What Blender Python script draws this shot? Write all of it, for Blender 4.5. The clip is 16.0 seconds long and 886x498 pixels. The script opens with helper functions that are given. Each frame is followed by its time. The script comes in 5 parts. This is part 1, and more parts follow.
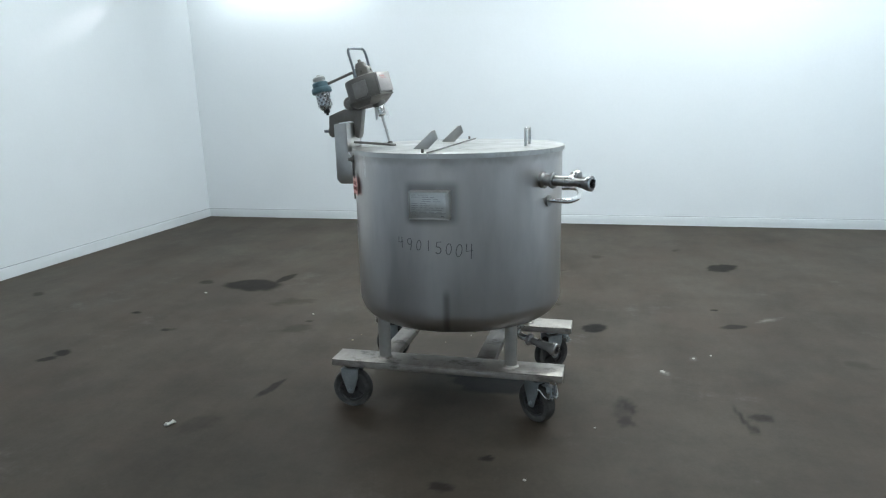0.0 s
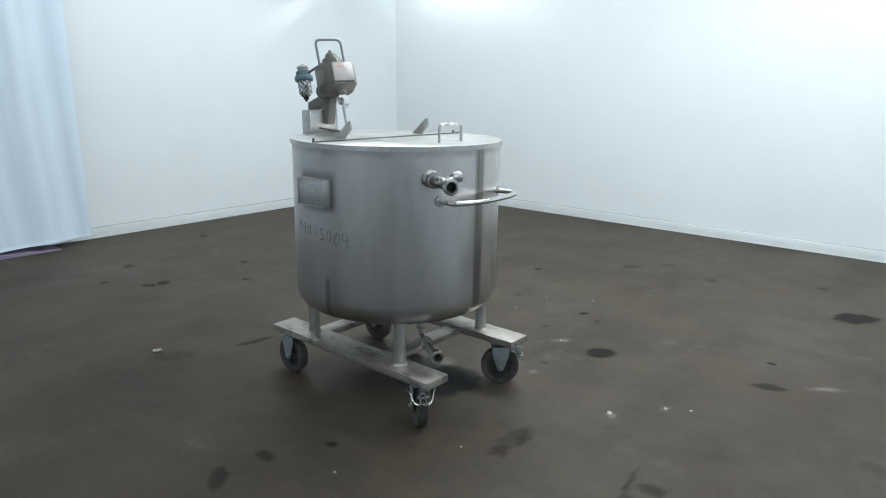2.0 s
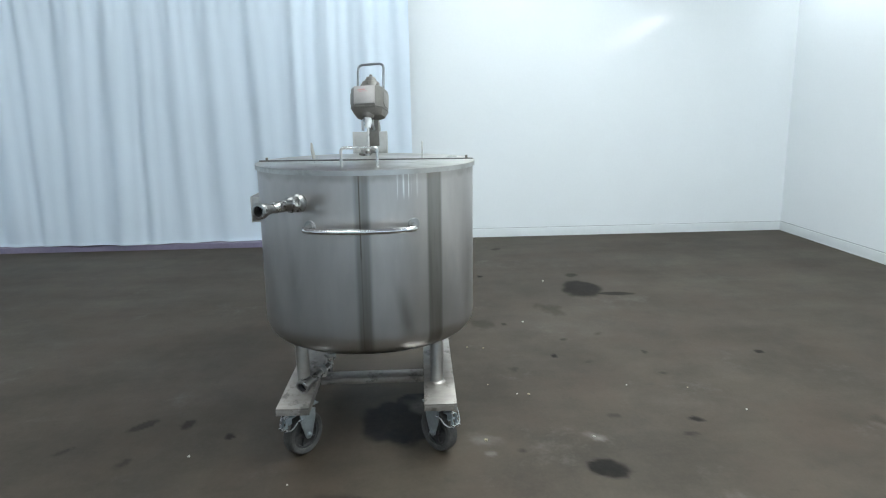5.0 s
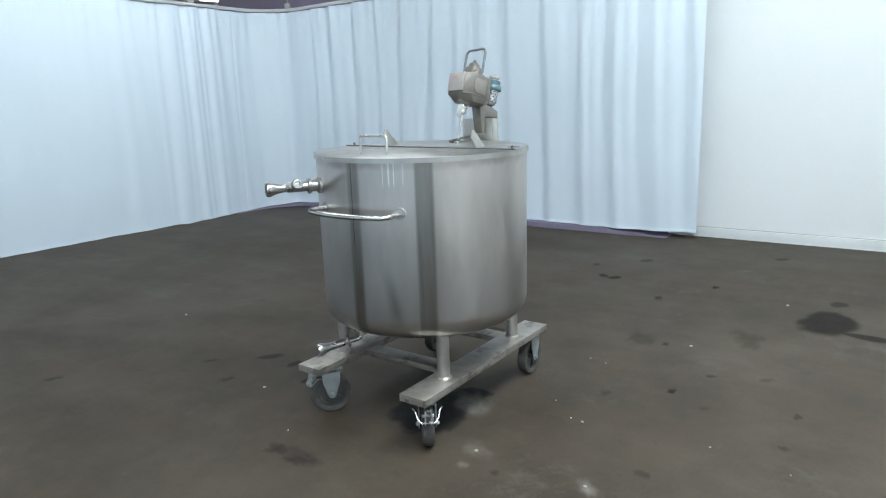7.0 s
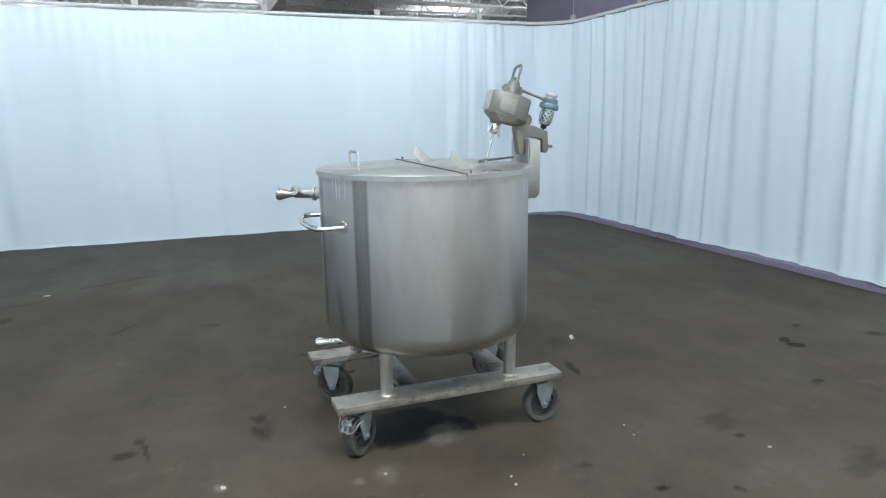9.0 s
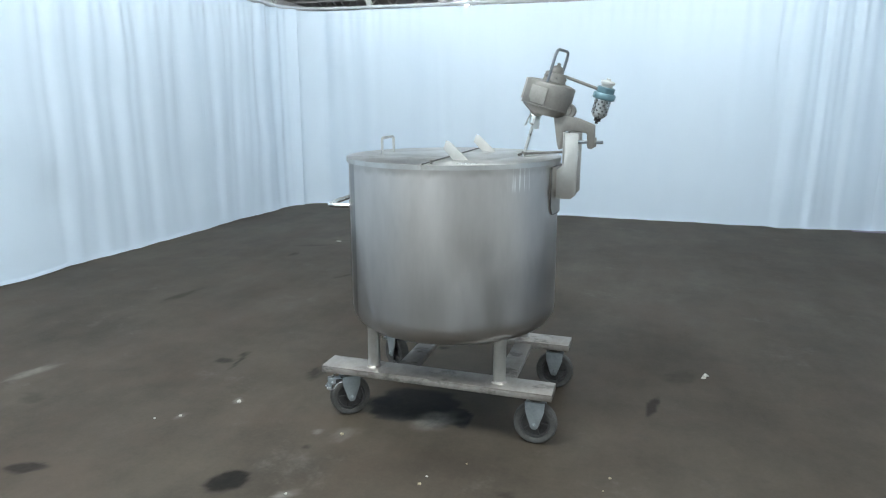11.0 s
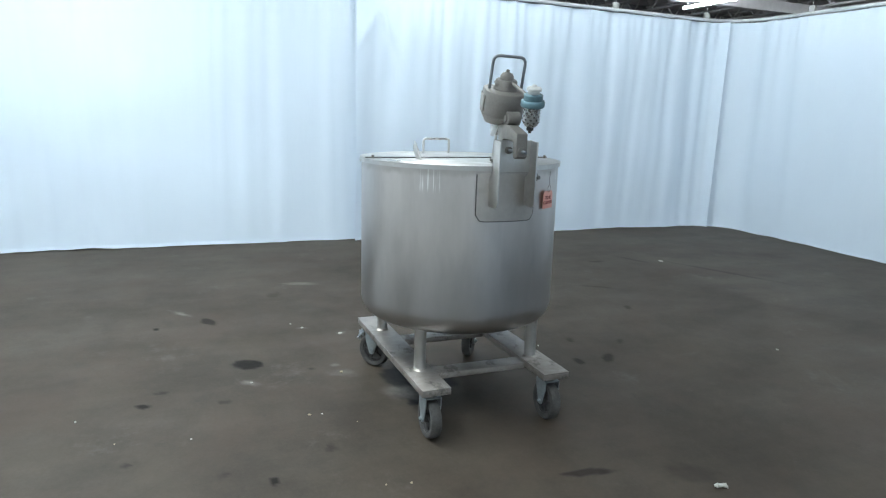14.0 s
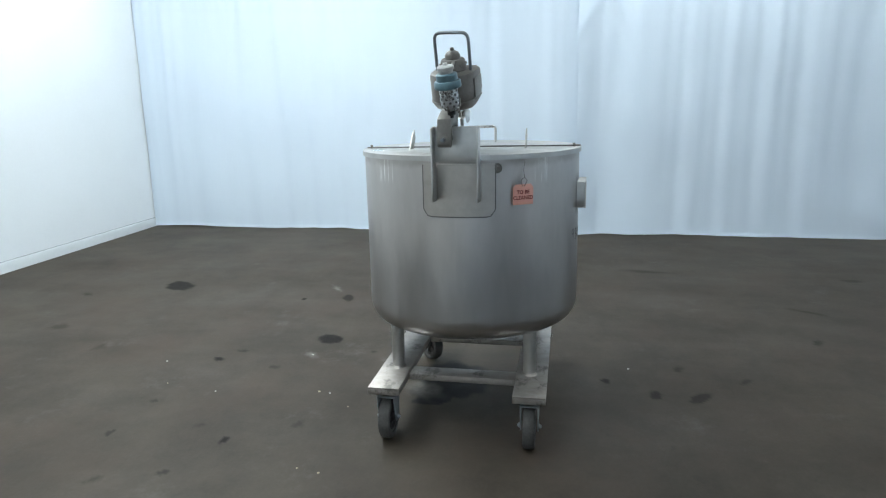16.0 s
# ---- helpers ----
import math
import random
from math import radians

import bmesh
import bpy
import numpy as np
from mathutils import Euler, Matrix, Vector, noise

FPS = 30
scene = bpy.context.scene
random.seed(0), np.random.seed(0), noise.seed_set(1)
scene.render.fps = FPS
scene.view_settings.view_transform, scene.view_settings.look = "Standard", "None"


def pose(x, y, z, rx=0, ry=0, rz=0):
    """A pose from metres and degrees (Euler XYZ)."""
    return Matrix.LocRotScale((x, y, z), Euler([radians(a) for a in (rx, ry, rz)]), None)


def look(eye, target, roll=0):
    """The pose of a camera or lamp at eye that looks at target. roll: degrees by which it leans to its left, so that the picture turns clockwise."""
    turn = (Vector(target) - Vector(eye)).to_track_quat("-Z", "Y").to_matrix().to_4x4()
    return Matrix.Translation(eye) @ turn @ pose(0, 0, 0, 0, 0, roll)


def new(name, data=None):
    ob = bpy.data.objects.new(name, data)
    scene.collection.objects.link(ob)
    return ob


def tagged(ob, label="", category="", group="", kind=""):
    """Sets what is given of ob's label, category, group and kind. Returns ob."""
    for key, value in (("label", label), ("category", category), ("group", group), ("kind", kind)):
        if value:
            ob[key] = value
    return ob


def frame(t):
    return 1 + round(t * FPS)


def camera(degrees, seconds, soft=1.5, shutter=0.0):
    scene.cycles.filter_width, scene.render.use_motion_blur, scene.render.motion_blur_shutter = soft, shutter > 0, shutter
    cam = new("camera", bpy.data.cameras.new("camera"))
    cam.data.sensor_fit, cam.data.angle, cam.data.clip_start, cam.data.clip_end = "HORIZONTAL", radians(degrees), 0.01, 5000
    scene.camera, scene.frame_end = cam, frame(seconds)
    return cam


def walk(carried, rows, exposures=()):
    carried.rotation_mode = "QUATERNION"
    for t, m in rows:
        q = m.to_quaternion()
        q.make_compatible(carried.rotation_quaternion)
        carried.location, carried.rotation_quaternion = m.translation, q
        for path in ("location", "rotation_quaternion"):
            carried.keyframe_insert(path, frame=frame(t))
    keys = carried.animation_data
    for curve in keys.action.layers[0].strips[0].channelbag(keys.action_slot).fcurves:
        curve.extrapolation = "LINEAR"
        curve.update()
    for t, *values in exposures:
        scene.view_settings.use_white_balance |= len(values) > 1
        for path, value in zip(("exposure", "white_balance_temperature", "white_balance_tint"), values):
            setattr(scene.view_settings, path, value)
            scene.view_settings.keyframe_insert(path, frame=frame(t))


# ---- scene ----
cam = camera(68.0, 16.0, 1.2)
PATH = [
    (0, (-0.05, 0.081, 1.469), (-0.538, 1.966, 1.016), -1.57),
    (0.5, (0.349, 0.23, 1.481), (-0.316, 2.05, 0.982), -0.87),
    (1, (0.762, 0.402, 1.474), (-0.075, 2.147, 0.967), -0.27),
    (1.5, (1.125, 0.622, 1.464), (0.06, 2.241, 0.971), -0.14),
    (2, (1.468, 0.897, 1.485), (0.208, 2.373, 1.0), 0.48),
    (2.5, (1.829, 1.203, 1.5), (0.398, 2.516, 1.023), 0.88),
    (3, (2.052, 1.597, 1.492), (0.487, 2.755, 1.034), 1.03),
    (3.5, (2.251, 2.039, 1.462), (0.508, 2.921, 1.034), -0.26),
    (4, (2.359, 2.483, 1.47), (0.477, 3.018, 1.055), -1.29),
    (4.2, (2.36, 2.662, 1.476), (0.457, 3.104, 1.056), -1.2),
    (6.3, (2.048, 4.575, 1.436), (0.238, 3.833, 1.023), -2.24),
    (6.5, (1.974, 4.729, 1.436), (0.231, 3.846, 1.01), -2.57),
    (7, (1.717, 5.076, 1.453), (0.139, 3.927, 1.013), -2.07),
    (7.5, (1.433, 5.448, 1.457), (0.024, 4.095, 1.028), -0.94),
    (8, (1.072, 5.719, 1.444), (-0.138, 4.182, 1.028), -0.9),
    (8.5, (0.666, 5.928, 1.456), (-0.319, 4.235, 1.054), -1.3),
    (9, (0.261, 6.117, 1.466), (-0.432, 4.283, 1.072), -0.77),
    (9.2, (0.088, 6.158, 1.446), (-0.455, 4.273, 1.057), -0.7),
    (11.3, (-1.895, 6.163, 1.494), (-1.178, 4.35, 1.049), 0.2),
    (11.5, (-2.053, 6.112, 1.502), (-1.246, 4.337, 1.059), 0.2),
    (12, (-2.457, 5.871, 1.499), (-1.443, 4.206, 1.05), 0.8),
    (12.5, (-2.888, 5.608, 1.467), (-1.679, 4.077, 1.024), 2.12),
    (13, (-3.232, 5.302, 1.46), (-1.777, 4.004, 1.013), 2.42),
    (13.5, (-3.551, 4.923, 1.46), (-1.92, 3.852, 1.022), 2.52),
    (14, (-3.82, 4.519, 1.472), (-2.014, 3.763, 1.058), 2.12),
    (14.5, (-3.908, 4.054, 1.459), (-2.009, 3.582, 1.049), 1.21),
    (15, (-3.93, 3.597, 1.445), (-1.987, 3.398, 1.021), -0.48),
    (15.5, (-3.898, 3.148, 1.443), (-1.96, 3.234, 0.957), -1.29),
    (16, (-3.817, 2.726, 1.463), (-1.902, 3.091, 1.015), -1.02),
]
walk(cam, [(t, look(eye, target, roll)) for t, eye, target, roll in PATH], [(0, -0.13, 6540, 10), (0.7, -0.04, 6550, 10), (2.5, 0.03, 6580, 10), (4.2, 0.11, 6600, 10), (6.3, 0.20, 6620, 10), (7, 0.26, 6620, 10), (8, 0.27, 6620, 10), (12, 0.28, 6450, 10), (14, 0.22, 6430, 10), (16, 0.02, 6520, 10)])

# ---- world, lamps, exposure ----
world = bpy.data.worlds.new("world")
scene.world = world
world.use_nodes = True
world.node_tree.nodes["Background"].inputs[0].default_value = (0.75, 0.85, 1.0, 1)
world.node_tree.nodes["Background"].inputs[1].default_value = 0.25

LAMP_COLOUR = (0.86, 0.965, 1.0)
# position x, y, z, length, watts, lean from straight down and the compass turn of that lean (0 north, 90 west)
LAMPS = [
    (-3.85, 7.30, 2.98, 2.0, 7.2, 62.0, 0), (1.9, 7.10, 3.2, 2.4, 7.4, 48.0, 0),
    (2.35, 5.6, 3.4, 2.6, 5.6, 46.0, 270), (2.35, 0.3, 3.4, 2.8, 13.0, 46.0, 270),
    (1.2, -1.0, 3.6, 3.2, 31.0, 52.0, 180), (-2.6, -1.0, 3.6, 3.2, 29.5, 52.0, 180),
    (-3.75, 2.9, 3.45, 2.0, 10.0, 50.0, 90),
    (-3.3, 5.0, 3.9, 2.2, 30.0, 0.0, 0), (-0.8, 5.0, 3.9, 2.2, 72.0, 0.0, 0), (1.1, 5.4, 3.9, 2.2, 96.0, 0.0, 0),
    (-3.3, 0.4, 3.9, 2.2, 2.0, 0.0, 0), (-0.8, 0.4, 3.9, 2.2, 6.0, 0.0, 0), (1.9, 2.2, 3.9, 2.2, 20.0, 0.0, 0),
]


# ---- materials ----
def material(name, rough=0.5, metal=0.0, spec=0.5):
    m = bpy.data.materials.new(name)
    m.use_nodes = True
    nt = m.node_tree
    b = nt.nodes["Principled BSDF"]
    b.inputs["Roughness"].default_value = rough
    b.inputs["Metallic"].default_value = metal
    b.inputs["Specular IOR Level"].default_value = spec
    return m, nt, b


def node(nt, kind, **values):
    n = nt.nodes.new(kind)
    for k, v in values.items():
        n.inputs[k].default_value = v
    return n


def noise_of(nt, scale, detail=4.0, rough=0.55, stretch=None, space="Object"):
    co = nt.nodes.new("ShaderNodeTexCoord")
    src = co.outputs[space]
    if stretch:
        mp = nt.nodes.new("ShaderNodeMapping")
        mp.inputs["Scale"].default_value = stretch
        nt.links.new(src, mp.inputs["Vector"])
        src = mp.outputs["Vector"]
    n = node(nt, "ShaderNodeTexNoise", Scale=scale, Detail=detail, Roughness=rough)
    nt.links.new(src, n.inputs["Vector"])
    return n.outputs["Fac"]


def ramp(nt, fac, stops):
    r = nt.nodes.new("ShaderNodeValToRGB")
    els = r.color_ramp.elements
    while len(els) < len(stops):
        els.new(0.5)
    for e, (p, c) in zip(els, stops):
        e.position = p
        e.color = (*c, 1) if len(c) == 3 else c
    nt.links.new(fac, r.inputs["Fac"])
    return r.outputs["Color"]


def mixed(nt, a, b, fac, blend="MIX"):
    m = nt.nodes.new("ShaderNodeMix")
    m.data_type, m.blend_type = "RGBA", blend
    for sock, v in ((m.inputs[0], fac), (m.inputs[6], a), (m.inputs[7], b)):
        if isinstance(v, (int, float)):
            sock.default_value = v
        elif isinstance(v, tuple):
            sock.default_value = (*v, 1)
        else:
            nt.links.new(v, sock)
    return m.outputs[2]


def maths(nt, op, a, b=None, c=None):
    m = nt.nodes.new("ShaderNodeMath")
    m.operation = op
    for i, v in enumerate((a, b, c)):
        if v is None:
            continue
        if isinstance(v, (int, float)):
            m.inputs[i].default_value = v
        else:
            nt.links.new(v, m.inputs[i])
    return m.outputs[0]


def span(nt, value, lo, hi, to_lo=0.0, to_hi=1.0):
    m = node(nt, "ShaderNodeMapRange")
    m.interpolation_type = "SMOOTHSTEP"
    for k, v in ((1, lo), (2, hi), (3, to_lo), (4, to_hi)):
        m.inputs[k].default_value = v
    nt.links.new(value, m.inputs[0])
    return m.outputs[0]


def bump(nt, b, height, strength=0.2, dist=0.002):
    n = node(nt, "ShaderNodeBump", Strength=strength, Distance=dist)
    nt.links.new(height, n.inputs["Height"])
    nt.links.new(n.outputs["Normal"], b.inputs["Normal"])


def mottled(name, dark, light, scale=6.0, rough=0.5, metal=0.0, fine=60.0, relief=0.15, vary=0.12, stretch=None, spec=0.5):
    """Two scales of noise in the colour, the roughness and the relief."""
    m, nt, b = material(name, rough, metal, spec)
    big = noise_of(nt, scale, 5.0, 0.6, stretch)
    small = noise_of(nt, fine, 3.0, 0.6, stretch)
    both = maths(nt, "ADD", maths(nt, "MULTIPLY", big, 0.7), maths(nt, "MULTIPLY", small, 0.3))
    nt.links.new(ramp(nt, both, [(0.3, dark), (0.7, light)]), b.inputs["Base Color"])
    nt.links.new(span(nt, both, 0.3, 0.7, rough + vary, rough - vary), b.inputs["Roughness"])
    bump(nt, b, small, relief, 0.0015)
    return m


def tank_steel():
    """Satin stainless shell: brushed grain round the drum, darker burnished bands down two seams, dry drip marks."""
    m, nt, b = material("satin_stainless_shell", 0.38, 1.0)
    co = nt.nodes.new("ShaderNodeTexCoord").outputs["Object"]
    sep = nt.nodes.new("ShaderNodeSeparateXYZ")
    nt.links.new(co, sep.inputs[0])
    ang = maths(nt, "MULTIPLY", maths(nt, "ARCTAN2", sep.outputs["Y"], sep.outputs["X"]), 180 / math.pi)
    cyl = nt.nodes.new("ShaderNodeCombineXYZ")
    nt.links.new(maths(nt, "MULTIPLY", ang, 0.02), cyl.inputs["X"])
    nt.links.new(sep.outputs["Z"], cyl.inputs["Z"])

    def wrapped(scale, sx, sz, detail=4.0):
        mp = nt.nodes.new("ShaderNodeMapping")
        mp.inputs["Scale"].default_value = (sx, 1, sz)
        nt.links.new(cyl.outputs[0], mp.inputs["Vector"])
        n = node(nt, "ShaderNodeTexNoise", Scale=scale, Detail=detail, Roughness=0.6)
        nt.links.new(mp.outputs[0], n.inputs["Vector"])
        return n.outputs["Fac"]

    cloudy = wrapped(3.0, 1.0, 0.6)
    streak = wrapped(6.0, 1.2, 0.16)
    drip = wrapped(34.0, 1.0, 0.05, 2.0)
    base = ramp(nt, maths(nt, "ADD", maths(nt, "MULTIPLY", cloudy, 0.86), maths(nt, "MULTIPLY", streak, 0.14)),
                [(0.3, (0.475, 0.446, 0.426)), (0.5, (0.548, 0.518, 0.498)), (0.70, (0.605, 0.575, 0.555))])
    # reflected room tone put into the colour: cooler and darker towards the bottom
    tone_height = maths(nt, "ADD", sep.outputs["Z"], maths(nt, "MULTIPLY", cloudy, 0.30))
    base = mixed(nt, base, (0.415, 0.426, 0.438), span(nt, tone_height, 0.72, 1.12, 0.52, 0.0))

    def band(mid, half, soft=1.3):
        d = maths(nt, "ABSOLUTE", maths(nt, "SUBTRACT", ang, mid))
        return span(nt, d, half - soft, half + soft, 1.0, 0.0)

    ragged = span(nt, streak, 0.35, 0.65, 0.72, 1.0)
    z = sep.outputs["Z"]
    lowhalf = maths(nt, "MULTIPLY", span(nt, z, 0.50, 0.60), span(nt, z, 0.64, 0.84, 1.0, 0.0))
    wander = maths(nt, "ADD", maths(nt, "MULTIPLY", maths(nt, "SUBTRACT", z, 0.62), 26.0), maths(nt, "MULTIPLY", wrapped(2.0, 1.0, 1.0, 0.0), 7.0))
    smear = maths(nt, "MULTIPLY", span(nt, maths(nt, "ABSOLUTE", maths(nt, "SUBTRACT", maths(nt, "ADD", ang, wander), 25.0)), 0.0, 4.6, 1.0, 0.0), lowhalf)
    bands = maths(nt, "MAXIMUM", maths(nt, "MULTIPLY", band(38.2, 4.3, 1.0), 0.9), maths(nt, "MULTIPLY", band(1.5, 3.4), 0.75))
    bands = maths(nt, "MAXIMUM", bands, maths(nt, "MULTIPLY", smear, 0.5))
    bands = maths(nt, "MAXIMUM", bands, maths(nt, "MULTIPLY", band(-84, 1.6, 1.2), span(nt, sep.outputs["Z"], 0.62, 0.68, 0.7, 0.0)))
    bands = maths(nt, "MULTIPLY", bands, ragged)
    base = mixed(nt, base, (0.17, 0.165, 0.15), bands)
    dz = maths(nt, "ABSOLUTE", maths(nt, "SUBTRACT", sep.outputs["Z"], 1.035))
    halo = maths(nt, "MULTIPLY", band(-90.5, 13.0, 2.6), span(nt, dz, 0.062, 0.105, 0.85, 0.0))
    rim_tint = maths(nt, "MULTIPLY", band(-81, 5.0, 3.0), span(nt, sep.outputs["Z"], 1.15, 1.21, 0.0, 0.45))
    base = mixed(nt, base, (0.22, 0.212, 0.20), maths(nt, "MULTIPLY", maths(nt, "MAXIMUM", halo, rim_tint), span(nt, cloudy, 0.3, 0.6, 0.55, 1.0)))
    weld = maths(nt, "MULTIPLY", band(0.4, 0.28, 0.2), span(nt, sep.outputs["Z"], 0.86, 0.9, 0.3, 0.9))
    base = mixed(nt, base, (0.12, 0.10, 0.08), weld)
    runs = maths(nt, "MULTIPLY", span(nt, drip, 0.53, 0.60), span(nt, sep.outputs["Z"], 1.11, 1.15, 0.0, 0.95))
    zone = maths(nt, "MAXIMUM", band(23, 5, 2), band(141, 6, 3))
    zone = maths(nt, "MAXIMUM", zone, band(-136, 4, 2))
    base = mixed(nt, base, (0.92, 0.92, 0.90), maths(nt, "MULTIPLY", runs, zone))
    smudge = span(nt, wrapped(5.5, 1.0, 0.8, 1.5), 0.52, 0.80, 0.0, 0.22)
    base = mixed(nt, base, (0.33, 0.33, 0.325), smudge)
    # darker mottling towards the bottom, which also dims the knuckle's bright reflection
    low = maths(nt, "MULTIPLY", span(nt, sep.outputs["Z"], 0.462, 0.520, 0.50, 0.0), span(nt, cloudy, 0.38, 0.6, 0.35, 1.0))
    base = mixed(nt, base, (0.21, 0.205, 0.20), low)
    residue = maths(nt, "MULTIPLY", span(nt, maths(nt, "ADD", z, maths(nt, "MULTIPLY", streak, 0.05)), 1.205, 1.235, 0.0, 0.5), span(nt, cloudy, 0.35, 0.6, 0.4, 1.0))
    base = mixed(nt, base, (0.26, 0.225, 0.19), residue)
    nt.links.new(base, b.inputs["Base Color"])
    r = maths(nt, "ADD", span(nt, cloudy, 0.3, 0.7, 0.31, 0.42), maths(nt, "ADD", maths(nt, "MULTIPLY", bands, -0.08), maths(nt, "MULTIPLY", band(20, 26, 7), -0.05)))
    nt.links.new(maths(nt, "MAXIMUM", r, 0.29), b.inputs["Roughness"])
    grain = nt.nodes.new("ShaderNodeTangent")
    grain.direction_type, grain.axis = "RADIAL", "Z"
    nt.links.new(grain.outputs[0], b.inputs["Tangent"])
    nt.links.new(span(nt, sep.outputs["Z"], 0.47, 0.56, 0.0, 0.36), b.inputs["Anisotropic"])
    b.inputs["Anisotropic Rotation"].default_value = 0.25
    return m


STEEL = tank_steel()
LID_STEEL = mottled("satin_stainless_fittings", (0.44, 0.43, 0.41), (0.63, 0.62, 0.60), 3.5, 0.42, 1.0, 22.0, 0.04, 0.06)

PAD_STEEL = mottled("warm_stained_stainless", (0.40, 0.365, 0.33), (0.54, 0.505, 0.47), 5.0, 0.40, 1.0, 22.0, 0.04, 0.06)


def lid_steel():
    """Cloudy satin lid with brown-grey dried patches."""
    m, nt, b = material("cloudy_stainless_lid", 0.4, 1.0)
    cloud, fine = noise_of(nt, 4.0, 5.0, 0.6), noise_of(nt, 70.0, 3.0, 0.6)
    col = ramp(nt, cloud, [(0.32, (0.43, 0.42, 0.40)), (0.66, (0.60, 0.592, 0.575))])
    patch = span(nt, noise_of(nt, 6.5, 6.0, 0.66), 0.52, 0.70, 0.0, 0.6)
    col = mixed(nt, col, (0.34, 0.315, 0.28), patch)
    nt.links.new(col, b.inputs["Base Color"])
    nt.links.new(maths(nt, "ADD", span(nt, cloud, 0.3, 0.7, 0.40, 0.27), maths(nt, "MULTIPLY", patch, 0.22)), b.inputs["Roughness"])
    bump(nt, b, fine, 0.05, 0.0015)
    return m


LID_TOP = lid_steel()



def rail_steel():
    """Dull steel plate, scuffed and stepped on."""
    m, nt, b = material("scuffed_stainless_plate", 0.5, 0.85)
    big, fine = noise_of(nt, 5.0, 5.0, 0.6), noise_of(nt, 26.0, 5.0, 0.7, (1.0, 0.5, 1.0))
    col = ramp(nt, maths(nt, "ADD", maths(nt, "MULTIPLY", big, 0.6), maths(nt, "MULTIPLY", fine, 0.4)), [(0.32, (0.28, 0.252, 0.228)), (0.66, (0.51, 0.472, 0.436))])
    dirt = span(nt, noise_of(nt, 11.0, 6.0, 0.68, (0.6, 1.0, 1.0)), 0.53, 0.66, 0.0, 0.68)
    col = mixed(nt, col, (0.145, 0.138, 0.128), dirt)
    nt.links.new(col, b.inputs["Base Color"])
    nt.links.new(maths(nt, "ADD", span(nt, big, 0.3, 0.7, 0.42, 0.54), maths(nt, "MULTIPLY", dirt, 0.2)), b.inputs["Roughness"])
    bump(nt, b, fine, 0.12, 0.0015)
    return m


RAIL_STEEL = rail_steel()
BRIGHT = mottled("polished_stainless", (0.62, 0.62, 0.61), (0.80, 0.80, 0.79), 14.0, 0.20, 1.0, 80.0, 0.05, 0.05)
ROD_STEEL = mottled("drawn_stainless_rod", (0.50, 0.50, 0.49), (0.68, 0.68, 0.67), 20.0, 0.28, 1.0, 90.0, 0.05, 0.06)
ZINC = mottled("blue_zinc_plate", (0.30, 0.335, 0.352), (0.44, 0.475, 0.49), 18.0, 0.48, 0.7, 90.0, 0.12, 0.08)
CAST = mottled("grey_brown_enamel_casting", (0.135, 0.125, 0.113), (0.19, 0.178, 0.162), 14.0, 0.42, 0.3, 110.0, 0.14, 0.06)
COVER = mottled("pale_worn_cover", (0.20, 0.188, 0.172), (0.28, 0.265, 0.245), 14.0, 0.42, 0.3, 110.0, 0.1, 0.06)
CAST_DARK = mottled("worn_dark_casting", (0.13, 0.12, 0.11), (0.22, 0.21, 0.19), 16.0, 0.5, 0.4, 110.0, 0.25, 0.08)
RUBBER = mottled("dusty_black_rubber", (0.035, 0.034, 0.033), (0.10, 0.095, 0.09), 14.0, 0.75, 0.0, 100.0, 0.3, 0.08)
HUB = mottled("dark_phenolic_hub", (0.03, 0.03, 0.032), (0.075, 0.07, 0.068), 16.0, 0.55, 0.0, 90.0, 0.2, 0.08)
BLACK = mottled("black_void_paint", (0.006, 0.006, 0.006), (0.014, 0.014, 0.014), 10.0, 0.7, 0.0, 60.0, 0.1, 0.05)
WELD = mottled("dark_weld_line", (0.09, 0.085, 0.08), (0.20, 0.19, 0.18), 22.0, 0.5, 0.6, 90.0, 0.2, 0.08)
BOWL = mottled("grey_perforated_guard", (0.40, 0.42, 0.43), (0.58, 0.60, 0.61), 16.0, 0.26, 0.75, 90.0, 0.06, 0.06)
HOLE = mottled("dim_hole_grey", (0.05, 0.05, 0.052), (0.11, 0.11, 0.112), 30.0, 0.5, 0.0, 90.0, 0.06, 0.06)
VALVE_STEEL = mottled("dull_valve_steel", (0.34, 0.335, 0.33), (0.50, 0.495, 0.485), 22.0, 0.30, 1.0, 90.0, 0.06, 0.06)
BAIL_STEEL = mottled("blue_grey_bail_steel", (0.14, 0.155, 0.17), (0.22, 0.24, 0.26), 18.0, 0.36, 0.7, 90.0, 0.08, 0.06)
FACE_PLATE = mottled("pale_worn_face_plate", (0.38, 0.35, 0.335), (0.49, 0.46, 0.445), 14.0, 0.45, 0.45, 90.0, 0.08, 0.06)
TEAL = mottled("teal_anodised_ring", (0.09, 0.155, 0.18), (0.135, 0.23, 0.268), 20.0, 0.4, 0.3, 90.0, 0.1, 0.08)
CAP_WHITE = mottled("off_white_plastic", (0.34, 0.345, 0.335), (0.48, 0.485, 0.47), 18.0, 0.45, 0.0, 90.0, 0.1, 0.06)
ORANGE = mottled("salmon_orange_card", (0.70, 0.33, 0.27), (0.80, 0.42, 0.35), 14.0, 0.6, 0.0, 80.0, 0.1, 0.06)
INK = mottled("black_marker_ink", (0.075, 0.075, 0.077), (0.16, 0.16, 0.162), 40.0, 0.6, 0.0, 120.0, 0.05, 0.05)
RED_INK = mottled("dark_red_print", (0.16, 0.02, 0.02), (0.24, 0.035, 0.03), 30.0, 0.6, 0.0, 90.0, 0.05, 0.05)
